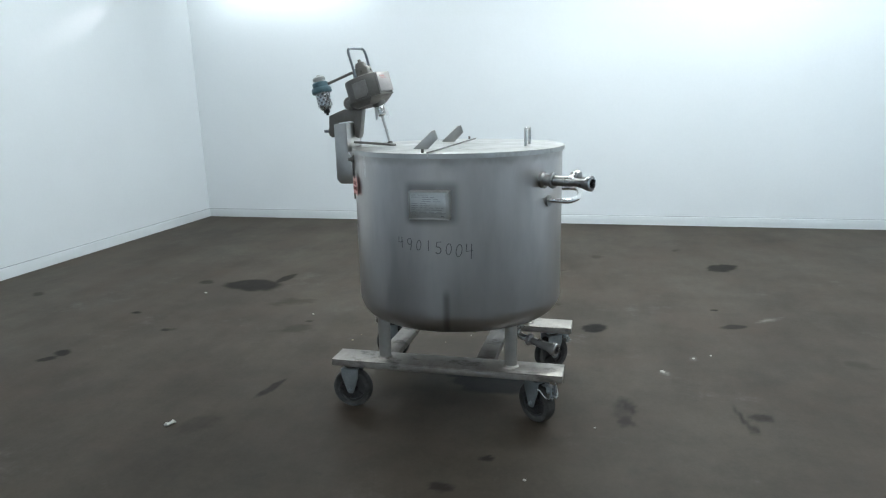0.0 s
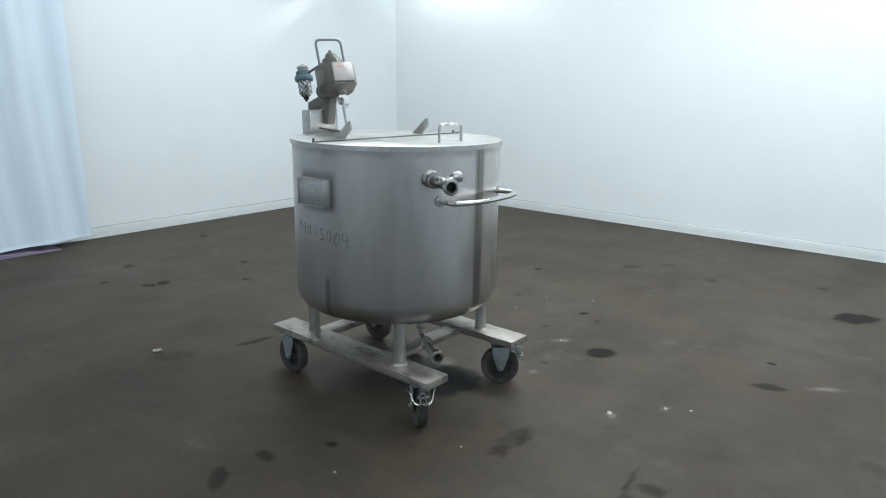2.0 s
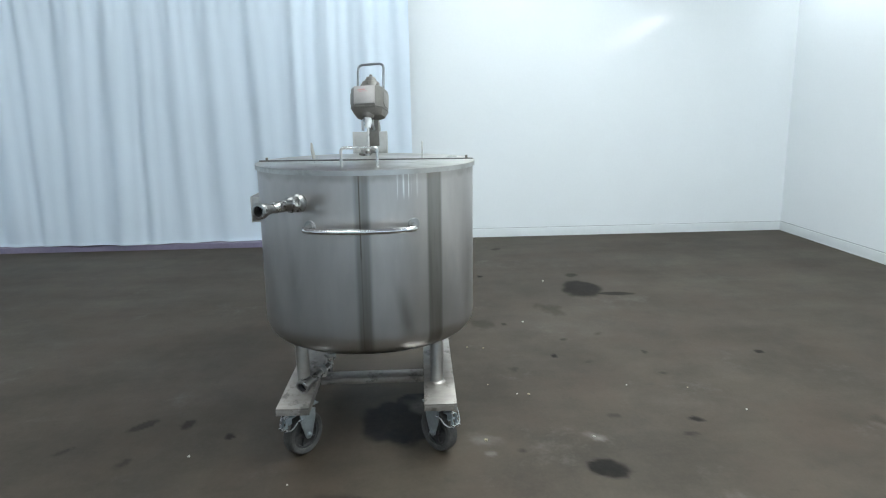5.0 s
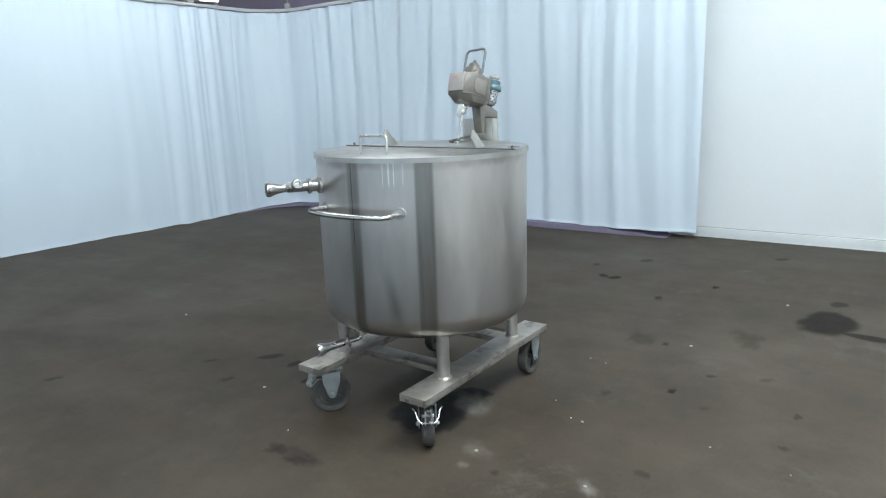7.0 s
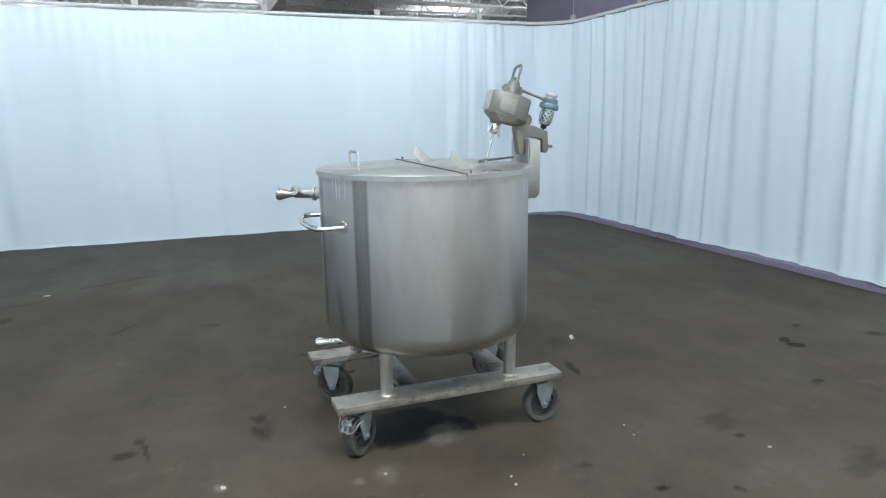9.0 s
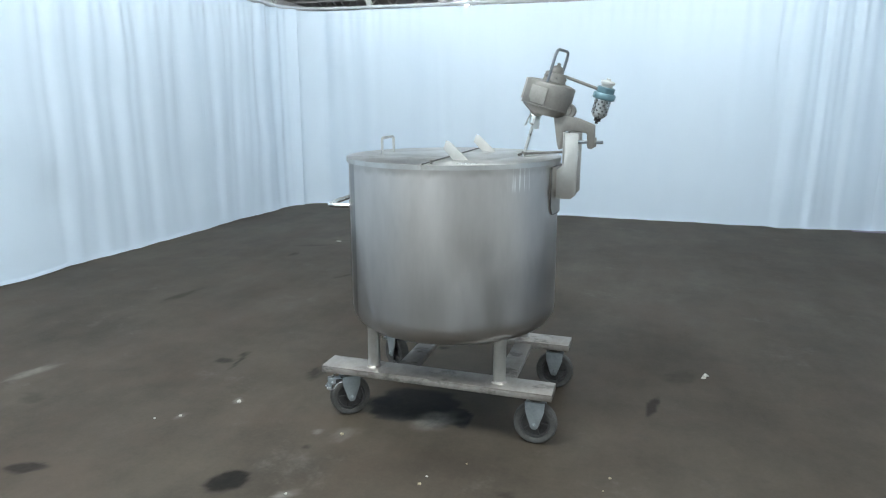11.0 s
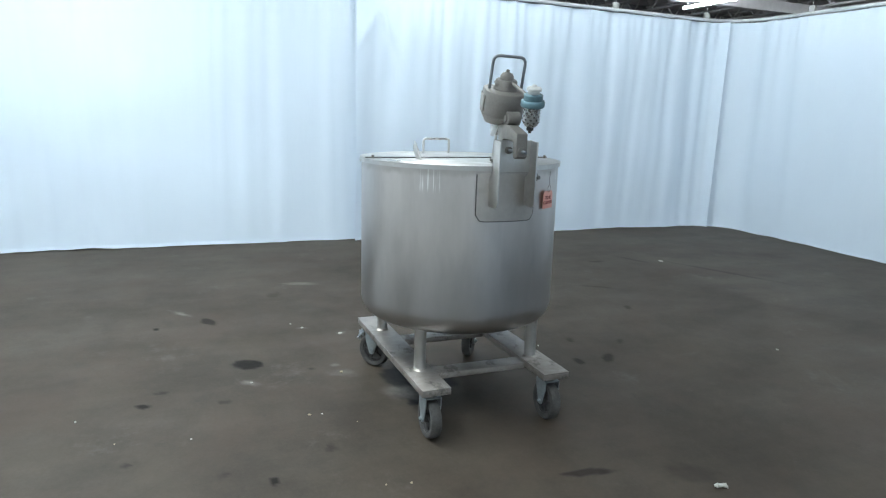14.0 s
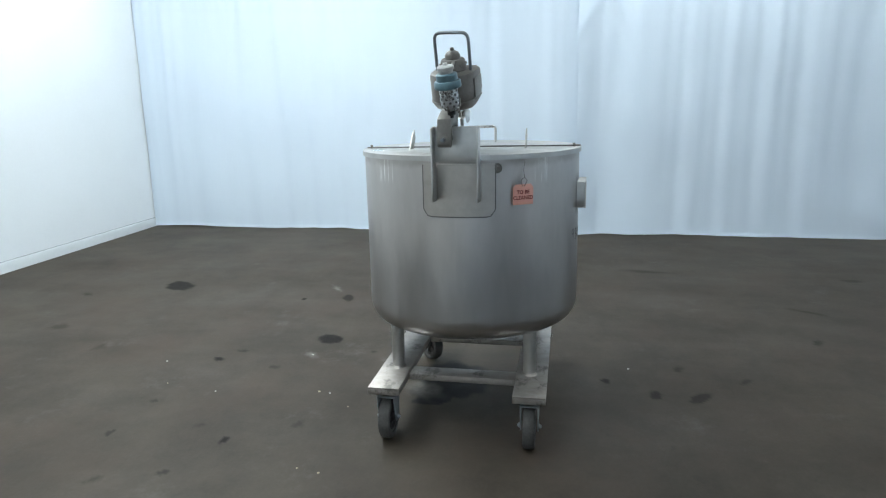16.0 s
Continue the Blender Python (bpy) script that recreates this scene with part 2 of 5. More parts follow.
FADED_RED = mottled("faded_red_print", (0.46, 0.25, 0.23), (0.55, 0.33, 0.31), 30.0, 0.5, 0.0, 90.0, 0.05, 0.05)
PLATE_ALU = mottled("brushed_aluminium_plate", (0.46, 0.46, 0.45), (0.60, 0.60, 0.59), 12.0, 0.42, 0.9, 90.0, 0.08, 0.06)
PRINT_GREY = mottled("grey_etched_print", (0.18, 0.18, 0.18), (0.27, 0.27, 0.27), 30.0, 0.55, 0.3, 90.0, 0.05, 0.05)
PAPER = mottled("grubby_white_scrap", (0.36, 0.345, 0.30), (0.54, 0.52, 0.47), 40.0, 0.8, 0.0, 120.0, 0.2, 0.05)
TAN = mottled("tan_scrap", (0.30, 0.25, 0.16), (0.44, 0.38, 0.27), 40.0, 0.8, 0.0, 120.0, 0.2, 0.05)
WALL = mottled("white_wall_paint", (0.77, 0.80, 0.82), (0.815, 0.845, 0.865), 0.9, 0.38, 0.0, 40.0, 0.06, 0.06)
TRIM = mottled("white_gloss_trim", (0.69, 0.72, 0.73), (0.77, 0.80, 0.81), 3.0, 0.4, 0.0, 50.0, 0.06, 0.06)
PURPLE = mottled("mauve_wall_paint", (0.18, 0.155, 0.235), (0.25, 0.215, 0.30), 1.2, 0.6, 0.0, 30.0, 0.1, 0.06)
GREY_WALL = mottled("grey_block_paint", (0.25, 0.26, 0.28), (0.36, 0.37, 0.39), 0.6, 0.7, 0.0, 12.0, 0.1, 0.06)
DECK = mottled("grey_steel_deck", (0.50, 0.50, 0.52), (0.72, 0.72, 0.73), 0.8, 0.6, 0.2, 10.0, 0.1, 0.06)
ALU_TRACK = mottled("pale_aluminium_track", (0.62, 0.63, 0.65), (0.78, 0.79, 0.80), 6.0, 0.4, 0.35, 60.0, 0.08, 0.06)


def curtain_cloth():
    """White vinyl-coated cloth that lets a little light through."""
    m, nt, b = material("white_vinyl_cloth", 0.42, 0.0, 0.35)
    big = noise_of(nt, 1.1, 4.0, 0.6, (1, 1, 0.35))
    crease = maths(nt, "ADD", noise_of(nt, 4.2, 4.0, 0.6, (1, 1, 0.08)), maths(nt, "MULTIPLY", noise_of(nt, 2.6, 5.0, 0.6, (1, 1, 0.5)), 0.9))
    weave = noise_of(nt, 220.0, 2.0, 0.5)
    nt.links.new(ramp(nt, big, [(0.3, (0.72, 0.81, 0.905)), (0.7, (0.765, 0.855, 0.945))]), b.inputs["Base Color"])
    bump(nt, b, maths(nt, "ADD", crease, maths(nt, "MULTIPLY", weave, 0.02)), 0.22, 0.02)
    tr = nt.nodes.new("ShaderNodeBsdfTranslucent")
    tr.inputs[0].default_value = (0.73, 0.83, 0.93, 1)
    mx = node(nt, "ShaderNodeMixShader", Fac=0.12)
    nt.links.new(b.outputs[0], mx.inputs[1])
    nt.links.new(tr.outputs[0], mx.inputs[2])
    nt.links.new(mx.outputs[0], nt.nodes["Material Output"].inputs["Surface"])
    return m


def floor_concrete():
    """Dark sealed concrete: broad cloudy tone, trowel drag, small dark blots and pale dust specks."""
    m, nt, b = material("dark_sealed_concrete", 0.60, 0.0, 0.28)
    cloud = noise_of(nt, 0.55, 5.0, 0.6)
    drag = noise_of(nt, 2.2, 5.0, 0.62, (1.0, 0.35, 1.0))
    grit = noise_of(nt, 55.0, 4.0, 0.7)
    tone = maths(nt, "ADD", maths(nt, "MULTIPLY", cloud, 0.5), maths(nt, "ADD", maths(nt, "MULTIPLY", drag, 0.35), maths(nt, "MULTIPLY", grit, 0.15)))
    col = ramp(nt, tone, [(0.30, (0.029, 0.0225, 0.0164)), (0.42, (0.0450, 0.0349, 0.0252)), (0.54, (0.0555, 0.0437, 0.0316)), (0.70, (0.076, 0.0627, 0.0481))])
    worn = span(nt, noise_of(nt, 1.9, 6.0, 0.72), 0.32, 0.68)
    col = mixed(nt, col, ramp(nt, worn, [(0.0, (0.78, 0.77, 0.75)), (0.5, (1.0, 1.0, 1.0)), (1.0, (1.20, 1.21, 1.20))]), 1.0, "MULTIPLY")
    rust = span(nt, noise_of(nt, 1.3, 5.0, 0.65), 0.42, 0.72, 0.0, 0.6)
    col = mixed(nt, col, (0.066, 0.0455, 0.0325), rust)
    blot = span(nt, noise_of(nt, 3.1, 4.0, 0.6), 0.60, 0.72, 0.0, 0.28)
    col = mixed(nt, col, (0.030, 0.025, 0.021), blot)
    fleck = span(nt, noise_of(nt, 9.0, 3.0, 0.55), 0.66, 0.74, 0.0, 0.25)
    col = mixed(nt, col, (0.024, 0.020, 0.017), fleck)
    dust = span(nt, maths(nt, "ADD", maths(nt, "MULTIPLY", noise_of(nt, 1.7, 6.0, 0.75), 0.8), maths(nt, "MULTIPLY", noise_of(nt, 14.0, 5.0, 0.7), 0.2)), 0.55, 0.74, 0.0, 0.42)
    col = mixed(nt, col, (0.15, 0.14, 0.125), dust)
    marks = nt.nodes.new("ShaderNodeAttribute")
    marks.attribute_name = "marks"
    chan = nt.nodes.new("ShaderNodeSeparateColor")
    nt.links.new(marks.outputs["Color"], chan.inputs[0])
    rag = span(nt, maths(nt, "ADD", noise_of(nt, 30.0, 4.0, 0.7), maths(nt, "MULTIPLY", noise_of(nt, 9.0, 4.0, 0.6), 0.6)), 0.5, 1.05, 0.55, 1.0)
    firm = span(nt, rag, 0.55, 1.0, 0.88, 1.0)
    oil, damp, pale = (maths(nt, "MULTIPLY", chan.outputs[k], f) for k, f in (("Red", firm), ("Green", firm), ("Blue", rag)))
    col = mixed(nt, col, (0.0070, 0.0054, 0.0042), oil)
    col = mixed(nt, col, (0.0060, 0.0066, 0.0080), damp)
    col = mixed(nt, col, (0.20, 0.185, 0.165), pale)
    nt.links.new(col, b.inputs["Base Color"])
    nt.links.new(maths(nt, "ADD", span(nt, tone, 0.3, 0.7, 0.68, 0.55), maths(nt, "ADD", maths(nt, "MULTIPLY", damp, 0.04), maths(nt, "MULTIPLY", oil, 0.12))), b.inputs["Roughness"])
    nt.links.new(span(nt, maths(nt, "MAXIMUM", oil, damp), 0.0, 1.0, 0.28, 0.18), b.inputs["Specular IOR Level"])
    bump(nt, b, maths(nt, "ADD", grit, drag), 0.15, 0.002)
    return m


CLOTH = curtain_cloth()
FLOOR = floor_concrete()

GLOW, _nt, _b = material("lit_diffuser")
_b.inputs["Emission Color"].default_value = (*LAMP_COLOUR, 1)
_b.inputs["Emission Strength"].default_value = 3.0

TUBE, _nt, _b = material("lit_tube")
_b.inputs["Emission Color"].default_value = (0.9, 0.97, 1.0, 1)
_b.inputs["Emission Strength"].default_value = 125.0

CLEAR, _nt, _b = material("torn_clear_plastic", 0.35)
_b.inputs["Base Color"].default_value = (0.88, 0.90, 0.91, 1)
_b.inputs["Transmission Weight"].default_value = 0.7
_b.inputs["IOR"].default_value = 1.15


# ---- mesh tools ----
def part(name, bm, mat, parent, label="", smooth=True):
    me = bpy.data.meshes.new(name)
    bmesh.ops.recalc_face_normals(bm, faces=bm.faces)
    bm.to_mesh(me)
    bm.free()
    me.materials.append(mat)
    ob = new(name, me)
    if smooth:
        me.shade_smooth()
        me.set_sharp_from_angle(angle=radians(38))
    if parent is not None:
        ob.parent = parent
    if label:
        ob["label"] = label
    return ob


def thing(name, at, label, category, group=""):
    ob = new(name)
    ob.location = at
    ob.empty_display_size = 0.1
    return tagged(ob, label, category, group)


def box(x0, x1, y0, y1, z0, z1, bevel=0.002, bm=None):
    out = bm or bmesh.new()
    b = bmesh.new()
    bmesh.ops.create_cube(b, size=1.0, matrix=Matrix.Translation(((x0 + x1) / 2, (y0 + y1) / 2, (z0 + z1) / 2)) @ Matrix.Diagonal((x1 - x0, y1 - y0, z1 - z0, 1)))
    if bevel:
        bmesh.ops.bevel(b, geom=b.edges[:], offset=bevel, segments=2, affect="EDGES", profile=0.5)
    join(out, b)
    return out


def join(out, b, m=None):
    """Adds the faces of b to out, at m."""
    if m is not None:
        bmesh.ops.transform(b, matrix=m, verts=b.verts)
    at = {v: out.verts.new(v.co) for v in b.verts}
    for f in b.faces:
        out.faces.new([at[v] for v in f.verts])
    b.free()
    return out


def aim(a, b):
    """A frame at a whose z runs to b."""
    return Matrix.Translation(a) @ (Vector(b) - Vector(a)).to_track_quat("Z", "Y").to_matrix().to_4x4()


def lathe(profile, steps=32, m=None, bm=None):
    """Turns (radius, height) pairs about z; radius 0 closes."""
    out = bm or bmesh.new()
    b = bmesh.new()
    rings = []
    for r, z in profile:
        if r < 1e-6:
            rings.append([b.verts.new((0, 0, z))])
        else:
            rings.append([b.verts.new((r * math.cos(2 * math.pi * i / steps), r * math.sin(2 * math.pi * i / steps), z)) for i in range(steps)])
    for p, q in zip(rings, rings[1:]):
        for i in range(steps):
            j = (i + 1) % steps
            loop = [p[i % len(p)], p[j % len(p)], q[j % len(q)], q[i % len(q)]]
            loop = [v for k, v in enumerate(loop) if v not in loop[:k]]
            if len(loop) > 2:
                b.faces.new(loop)
    return join(out, b, m)


def rod(a, b, r, steps=16, bm=None, edge=0.0015):
    h = (Vector(b) - Vector(a)).length
    e = min(edge, r * 0.4, h * 0.3)
    return lathe([(0, 0), (r - e, 0), (r, e), (r, h - e), (r - e, h), (0, h)], steps, aim(a, b), bm)


def tube(points, r, steps=12, bm=None, rounds=0.0, segs=5):
    """A round bar along points, with corners bent to the radius rounds."""
    pts = [Vector(p) for p in points]
    if rounds:
        bent = [pts[0]]
        for a, c, d in zip(pts, pts[1:], pts[2:]):
            u, v = (a - c).normalized(), (d - c).normalized()
            k = min(rounds, (a - c).length * 0.49, (d - c).length * 0.49)
            p, q = c + u * k, c + v * k
            bent += [p.lerp(c, s / segs).lerp(c.lerp(q, s / segs), s / segs) for s in range(segs + 1)]
        pts = bent + [pts[-1]]
    out = bm or bmesh.new()
    b = bmesh.new()
    rings, side = [], None
    for i, p in enumerate(pts):
        d = (pts[min(i + 1, len(pts) - 1)] - pts[max(i - 1, 0)]).normalized()
        side = d.orthogonal() if side is None else side - d * side.dot(d)
        side.normalize()
        up = d.cross(side)
        rings.append([b.verts.new(p + side * (r * math.cos(a)) + up * (r * math.sin(a))) for a in (2 * math.pi * k / steps for k in range(steps))])
    for p, q in zip(rings, rings[1:]):
        for i in range(steps):
            b.faces.new((p[i], p[(i + 1) % steps], q[(i + 1) % steps], q[i]))
    b.faces.new(rings[0][::-1])
    b.faces.new(rings[-1])
    return join(out, b)


def prism(outline, h, m=None, bevel=0.0, bm=None):
    """An outline in the xy plane pulled up by h, at m."""
    out = bm or bmesh.new()
    b = bmesh.new()
    low = [b.verts.new((x, y, 0)) for x, y in outline]
    f = b.faces.new(low)
    top = bmesh.ops.extrude_face_region(b, geom=[f])["geom"]
    bmesh.ops.translate(b, vec=(0, 0, h), verts=[v for v in top if isinstance(v, bmesh.types.BMVert)])
    bmesh.ops.recalc_face_normals(b, faces=b.faces)
    if bevel:
        bmesh.ops.bevel(b, geom=b.edges[:], offset=bevel, segments=2, affect="EDGES", profile=0.5)
    return join(out, b, m)


def lettering(text, size, thick=0.0006, bold=0.0):
    """A bmesh of flat letters in the xy plane, from the built-in font."""
    cu = bpy.data.curves.new("letters", "FONT")
    cu.body, cu.size, cu.align_x, cu.align_y, cu.extrude, cu.offset = text, size, "CENTER", "CENTER", thick, bold
    ob = new("letters", cu)
    me = bpy.data.meshes.new_from_object(ob)
    bm = bmesh.new()
    bm.from_mesh(me)
    bpy.data.objects.remove(ob)
    bpy.data.curves.remove(cu)
    bpy.data.meshes.remove(me)
    return bm


# ---- the room ----
N_Y, W_X, E_X, S_Y = 7.67, -5.205, 3.32, -2.65
CEIL = 4.9
FAR_W, FAR_E, FAR_S = -14.0, 14.0, -34.0

# x, y, length, width, turn, strength
OILY = [
    (-2.85, 4.72, 0.52, 0.33, -8, 0.86), (-2.69, 4.96, 0.30, 0.10, 85, 0.80), (0.88, 5.82, 0.31, 0.20, 62, 0.90), (-0.125, 4.16, 0.18, 0.145, 60, 0.96),
    (0.73, 4.33, 0.18, 0.09, 26, 0.72), (-3.31, 4.735, 0.15, 0.11, -20, 0.6), (-4.50, 4.20, 0.14, 0.08, -40, 0.55), (-3.29, 3.06, 0.11, 0.07, 40, 0.8),
    (-3.27, 3.16, 0.13, 0.09, -40, 0.85), (-3.61, 2.86, 0.08, 0.06, 13, 0.6), (-2.90, 3.64, 0.08, 0.05, -20, 0.75), (-3.94, 3.20, 0.14, 0.09, -40, 0.55),
    (-1.745, 2.95, 0.22, 0.055, 82, 0.7), (-0.525, 4.70, 0.07, 0.05, 60, 0.9), (-0.515, 2.50, 0.065, 0.05, 20, 0.75),
]
SPOTS = [
    (-1.395, 4.195, 0.055, 0.040, 0, 1.0), (-3.355, 3.925, 0.07, 0.045, 0, 1.0), (-1.36, 5.43, 0.06, 0.05, 0, 1.0), (0.66, 4.655, 0.045, 0.035, 0, 1.0),
    (-2.01, 3.97, 0.055, 0.045, 0, 0.65), (-1.41, 4.75, 0.07, 0.03, -3, 0.55), (-1.67, 4.31, 0.055, 0.035, -55, 0.55), (-0.65, 2.05, 0.15, 0.07, -38, 0.6),
    (-0.65, 2.265, 0.10, 0.065, -15, 0.65),
]
FAINT = [
    (0.055, 3.10, 0.19, 0.10, -80, 0.62), (0.05, 2.94, 0.16, 0.09, -85, 0.58), (0.03, 3.03, 0.28, 0.10, 89, 0.38), (0.65, 3.09, 0.14, 0.10, 40, 0.62),
    (0.60, 2.96, 0.10, 0.05, 88, 0.6), (0.565, 3.08, 0.30, 0.03, -84, 0.66), (-0.30, 2.105, 0.10, 0.07, 0, 0.5), (-0.385, 4.61, 0.075, 0.05, 80, 0.5),
    (-0.59, 4.32, 0.08, 0.06, 80, 0.42), (-0.81, 6.03, 0.18, 0.13, 57, 0.45), (-0.60, 6.29, 0.17, 0.13, 71, 0.4), (-0.45, 5.54, 0.17, 0.09, 0, 0.36),
    (-0.15, 6.09, 0.18, 0.13, 75, 0.45), (0.57, 6.43, 0.14, 0.09, 74, 0.5), (-2.03, 3.81, 0.30, 0.18, 20, 0.36), (-2.32, 4.35, 0.35, 0.18, 10, 0.36),
]
DIM = [
    (-1.76, 4.56, 0.10, 0.05, -47, 0.42), (-1.21, 3.92, 0.12, 0.07, -25, 0.42), (-1.28, 4.37, 0.08, 0.04, -52, 0.4), (-1.08, 4.745, 0.065, 0.045, -60, 0.5),
    (-0.29, 3.83, 0.045, 0.04, 0, 0.5), (-0.42, 1.79, 0.12, 0.045, -45, 0.45), (0.21, 1.225, 0.12, 0.07, -40, 0.5), (0.82, 1.10, 0.30, 0.08, 53, 0.42),
    (1.78, 2.05, 0.41, 0.11, 87, 0.5), (1.26, 3.81, 0.23, 0.12, -11, 0.32), (0.94, -0.53, 1.17, 0.09, 24, 0.34), (1.66, 0.05, 0.5, 0.08, 23, 0.34),
    (-1.89, 2.52, 0.30, 0.16, 70, 0.3), (-2.86, 3.66, 0.07, 0.06, 0, 0.4), (1.67, 0.50, 0.18, 0.09, -88, 0.4),
]
DAMP = [(-0.60, 3.27, 0.46, 0.33, 10, 0.84), (-0.47, 3.30, 0.17, 0.17, -10, 1.0), (-0.79, 3.36, 0.22, 0.22, -10, 1.0), (-0.62, 3.42, 0.30, 0.12, 5, 0.75)]
PALE = [
    (-0.775, 3.405, 0.32, 0.20, 30, 0.66), (-0.40, 3.67, 0.18, 0.12, 69, 0.4), (-0.27, 3.69, 0.07, 0.05, -60, 0.6), (-0.39, 4.17, 0.13, 0.075, 50, 0.7),
    (0.96, 4.50, 0.24, 0.07, 30, 0.85), (1.58, 3.55, 0.36, 0.12, 72, 0.55), (0.43, 3.755, 0.085, 0.05, 70, 0.7), (0.26, 3.525, 0.08, 0.05, -40, 0.7),
]
STAINS = [(*r, k) for k, rows in enumerate((OILY, FAINT + DIM, DAMP, PALE, SPOTS)) for r in rows]


def spread(lo, a, b, hi, fine, coarse):
    """Stations from lo to hi, fine between a and b and widening outside."""
    mid = list(np.arange(a, b, fine))
    left, right, step = [], [], fine
    v = a
    while v - step > lo:
        step = min(step * 1.35, coarse)
        v -= step
        left.append(max(v, lo))
    v, step = b, fine
    while v < hi:
        right.append(v)
        step = min(step * 1.35, coarse)
        v += step
    return np.unique(np.array([lo] + left[::-1] + mid + right + [hi]))


def slab():
    """The concrete: a flat sheet, dense where it is marked, with a layer that says how strongly each spot is stained."""
    xs, ys = spread(FAR_W, -4.7, 2.3, FAR_E, 0.016, 1.5), spread(FAR_S, -1.0, 6.7, N_Y, 0.016, 1.5)
    nx, ny = len(xs), len(ys)
    co = np.zeros((ny, nx, 3))
    co[..., 0], co[..., 1] = xs[None, :], ys[:, None]
    marks = np.zeros((ny, nx, 4))
    marks[..., 3] = 1
    for seed, (x, y, l, w, a, strength, k) in enumerate(STAINS):
        feather, layer, big, small = ((0.72, 0, 0.30, 0.16), (0.30, 0, 0.55, 0.40), (0.86, 1, 0.45, 0.26), (0.0, 2, 0.55, 0.35), (0.80, 0, 0.25, 0.20))[k]
        reach = max(l, w) * 0.95
        ca, sa = math.cos(radians(a)), math.sin(radians(a))
        for j in np.nonzero(abs(ys - y) < reach)[0]:
            for i in np.nonzero(abs(xs - x) < reach)[0]:
                dx, dy = xs[i] - x, ys[j] - y
                u, v = (dx * ca + dy * sa) / (l / 2), (dy * ca - dx * sa) / (w / 2)
                d = math.hypot(u, v) + big * noise.noise((u * 0.9 + seed * 7.3, v * 0.9, seed)) + small * noise.noise((u * 2.4, v * 2.4 + seed * 3.1, seed))
                f = min(max((1.15 - d) / (1.15 - feather), 0), 1)
                f = f * f * (3 - 2 * f) * min(1.0, strength * 1.10)
                marks[j, i, layer] = max(marks[j, i, layer], f)
    idx = np.arange(nx * ny).reshape(ny, nx)
    quads = np.stack((idx[:-1, :-1], idx[:-1, 1:], idx[1:, 1:], idx[1:, :-1]), -1).reshape(-1, 4)
    me = bpy.data.meshes.new("floor")
    me.from_pydata(co.reshape(-1, 3), [], quads)
    me.attributes.new("marks", "FLOAT_COLOR", "POINT").data.foreach_set("color", marks.reshape(-1))
    me.materials.append(FLOOR)
    return new("floor", me)


floor = slab()
tagged(floor, "dark brown-grey sealed concrete floor, stained and dusty", "floor", kind="structure")
wn = part("wall_north", box(W_X - 0.2, FAR_E, N_Y, N_Y + 0.2, 0, CEIL, 0), WALL, None)
tagged(wn, "smooth white painted wall lit by lamps above", "wall", kind="structure")
ww = part("wall_west", box(W_X - 0.2, W_X, 3.0, N_Y, 0, CEIL, 0), WALL, None)
tagged(ww, "smooth white painted wall beside the curtain", "wall", kind="structure")
wp = part("wall_west_far", box(W_X - 0.2, W_X, -4.2, 3.0, 0, CEIL, 0), PURPLE, None)
tagged(wp, "mauve painted wall behind the white curtain", "wall", kind="structure")
ws = part("wall_south_far", box(FAR_W, FAR_E, FAR_S - 0.2, FAR_S, 0, CEIL, 0), GREY_WALL, None)
tagged(ws, "grey painted far warehouse wall", "wall", kind="structure")
we = part("wall_east_far", box(FAR_E, FAR_E + 0.2, FAR_S, N_Y, 0, CEIL, 0), GREY_WALL, None)
tagged(we, "grey painted far warehouse wall", "wall", kind="structure")
wb = part("wall_west_hall", box(FAR_W - 0.2, FAR_W, FAR_S, -4.2, 0, CEIL, 0), GREY_WALL, None)
tagged(wb, "grey painted far warehouse wall", "wall", kind="structure")
wr = part("wall_west_return", box(FAR_W, W_X - 0.2, -4.2, -4.0, 0, CEIL, 0), GREY_WALL, None)
tagged(wr, "grey painted warehouse return wall", "wall", kind="structure")

for nm, (x0, x1, y0, y1) in {"baseboard_north": (W_X + 0.016, 3.6, N_Y - 0.016, N_Y), "baseboard_west": (W_X, W_X + 0.016, 3.0, N_Y)}.items():
    bm = box(x0, x1, y0, y1, 0.0, 0.098, 0.003)
    if "north" in nm:
        box(x0, x1, y0 - 0.006, y1 - 0.015, 0.0, 0.009, 0.001, bm)
    else:
        box(x0 + 0.015, x1 + 0.006, y0, y1 - 0.022, 0.0, 0.009, 0.001, bm)
    tagged(part(nm, bm, TRIM, None), "white painted baseboard with a small toe strip", "baseboard", kind="structure")
for nm, (x0, x1, y0, y1) in {"trim_north": (W_X + 0.008, 3.6, N_Y - 0.007, N_Y), "trim_west": (W_X, W_X + 0.007, 3.0, N_Y - 0.008)}.items():
    tagged(part(nm, box(x0, x1, y0, y1, 0.0985, 0.103, 0), GREY_WALL, None), "thin grey caulk line along the top of the baseboard", "trim", kind="structure")

# ceiling: ribbed deck on open web joists, one mesh
bm = box(FAR_W, FAR_E, FAR_S, N_Y + 0.2, CEIL, CEIL + 0.15, 0)
for i in range(27):
    y = 6.9 - i * 1.5
    x0 = W_X if y > -4.2 else FAR_W
    box(x0, FAR_E, y - 0.05, y + 0.05, CEIL - 0.05, CEIL, 0, bm)
    box(x0, FAR_E, y - 0.04, y + 0.04, CEIL - 0.5, CEIL - 0.45, 0, bm)
    if -24 < y < -3:
        for k in range(int((FAR_E - x0) / 0.8)):
            x = x0 + 0.3 + k * 0.8
            tube([(x, y, CEIL - 0.47), (x + 0.4, y, CEIL - 0.04), (x + 0.8, y, CEIL - 0.47)], 0.02, 5, bm)
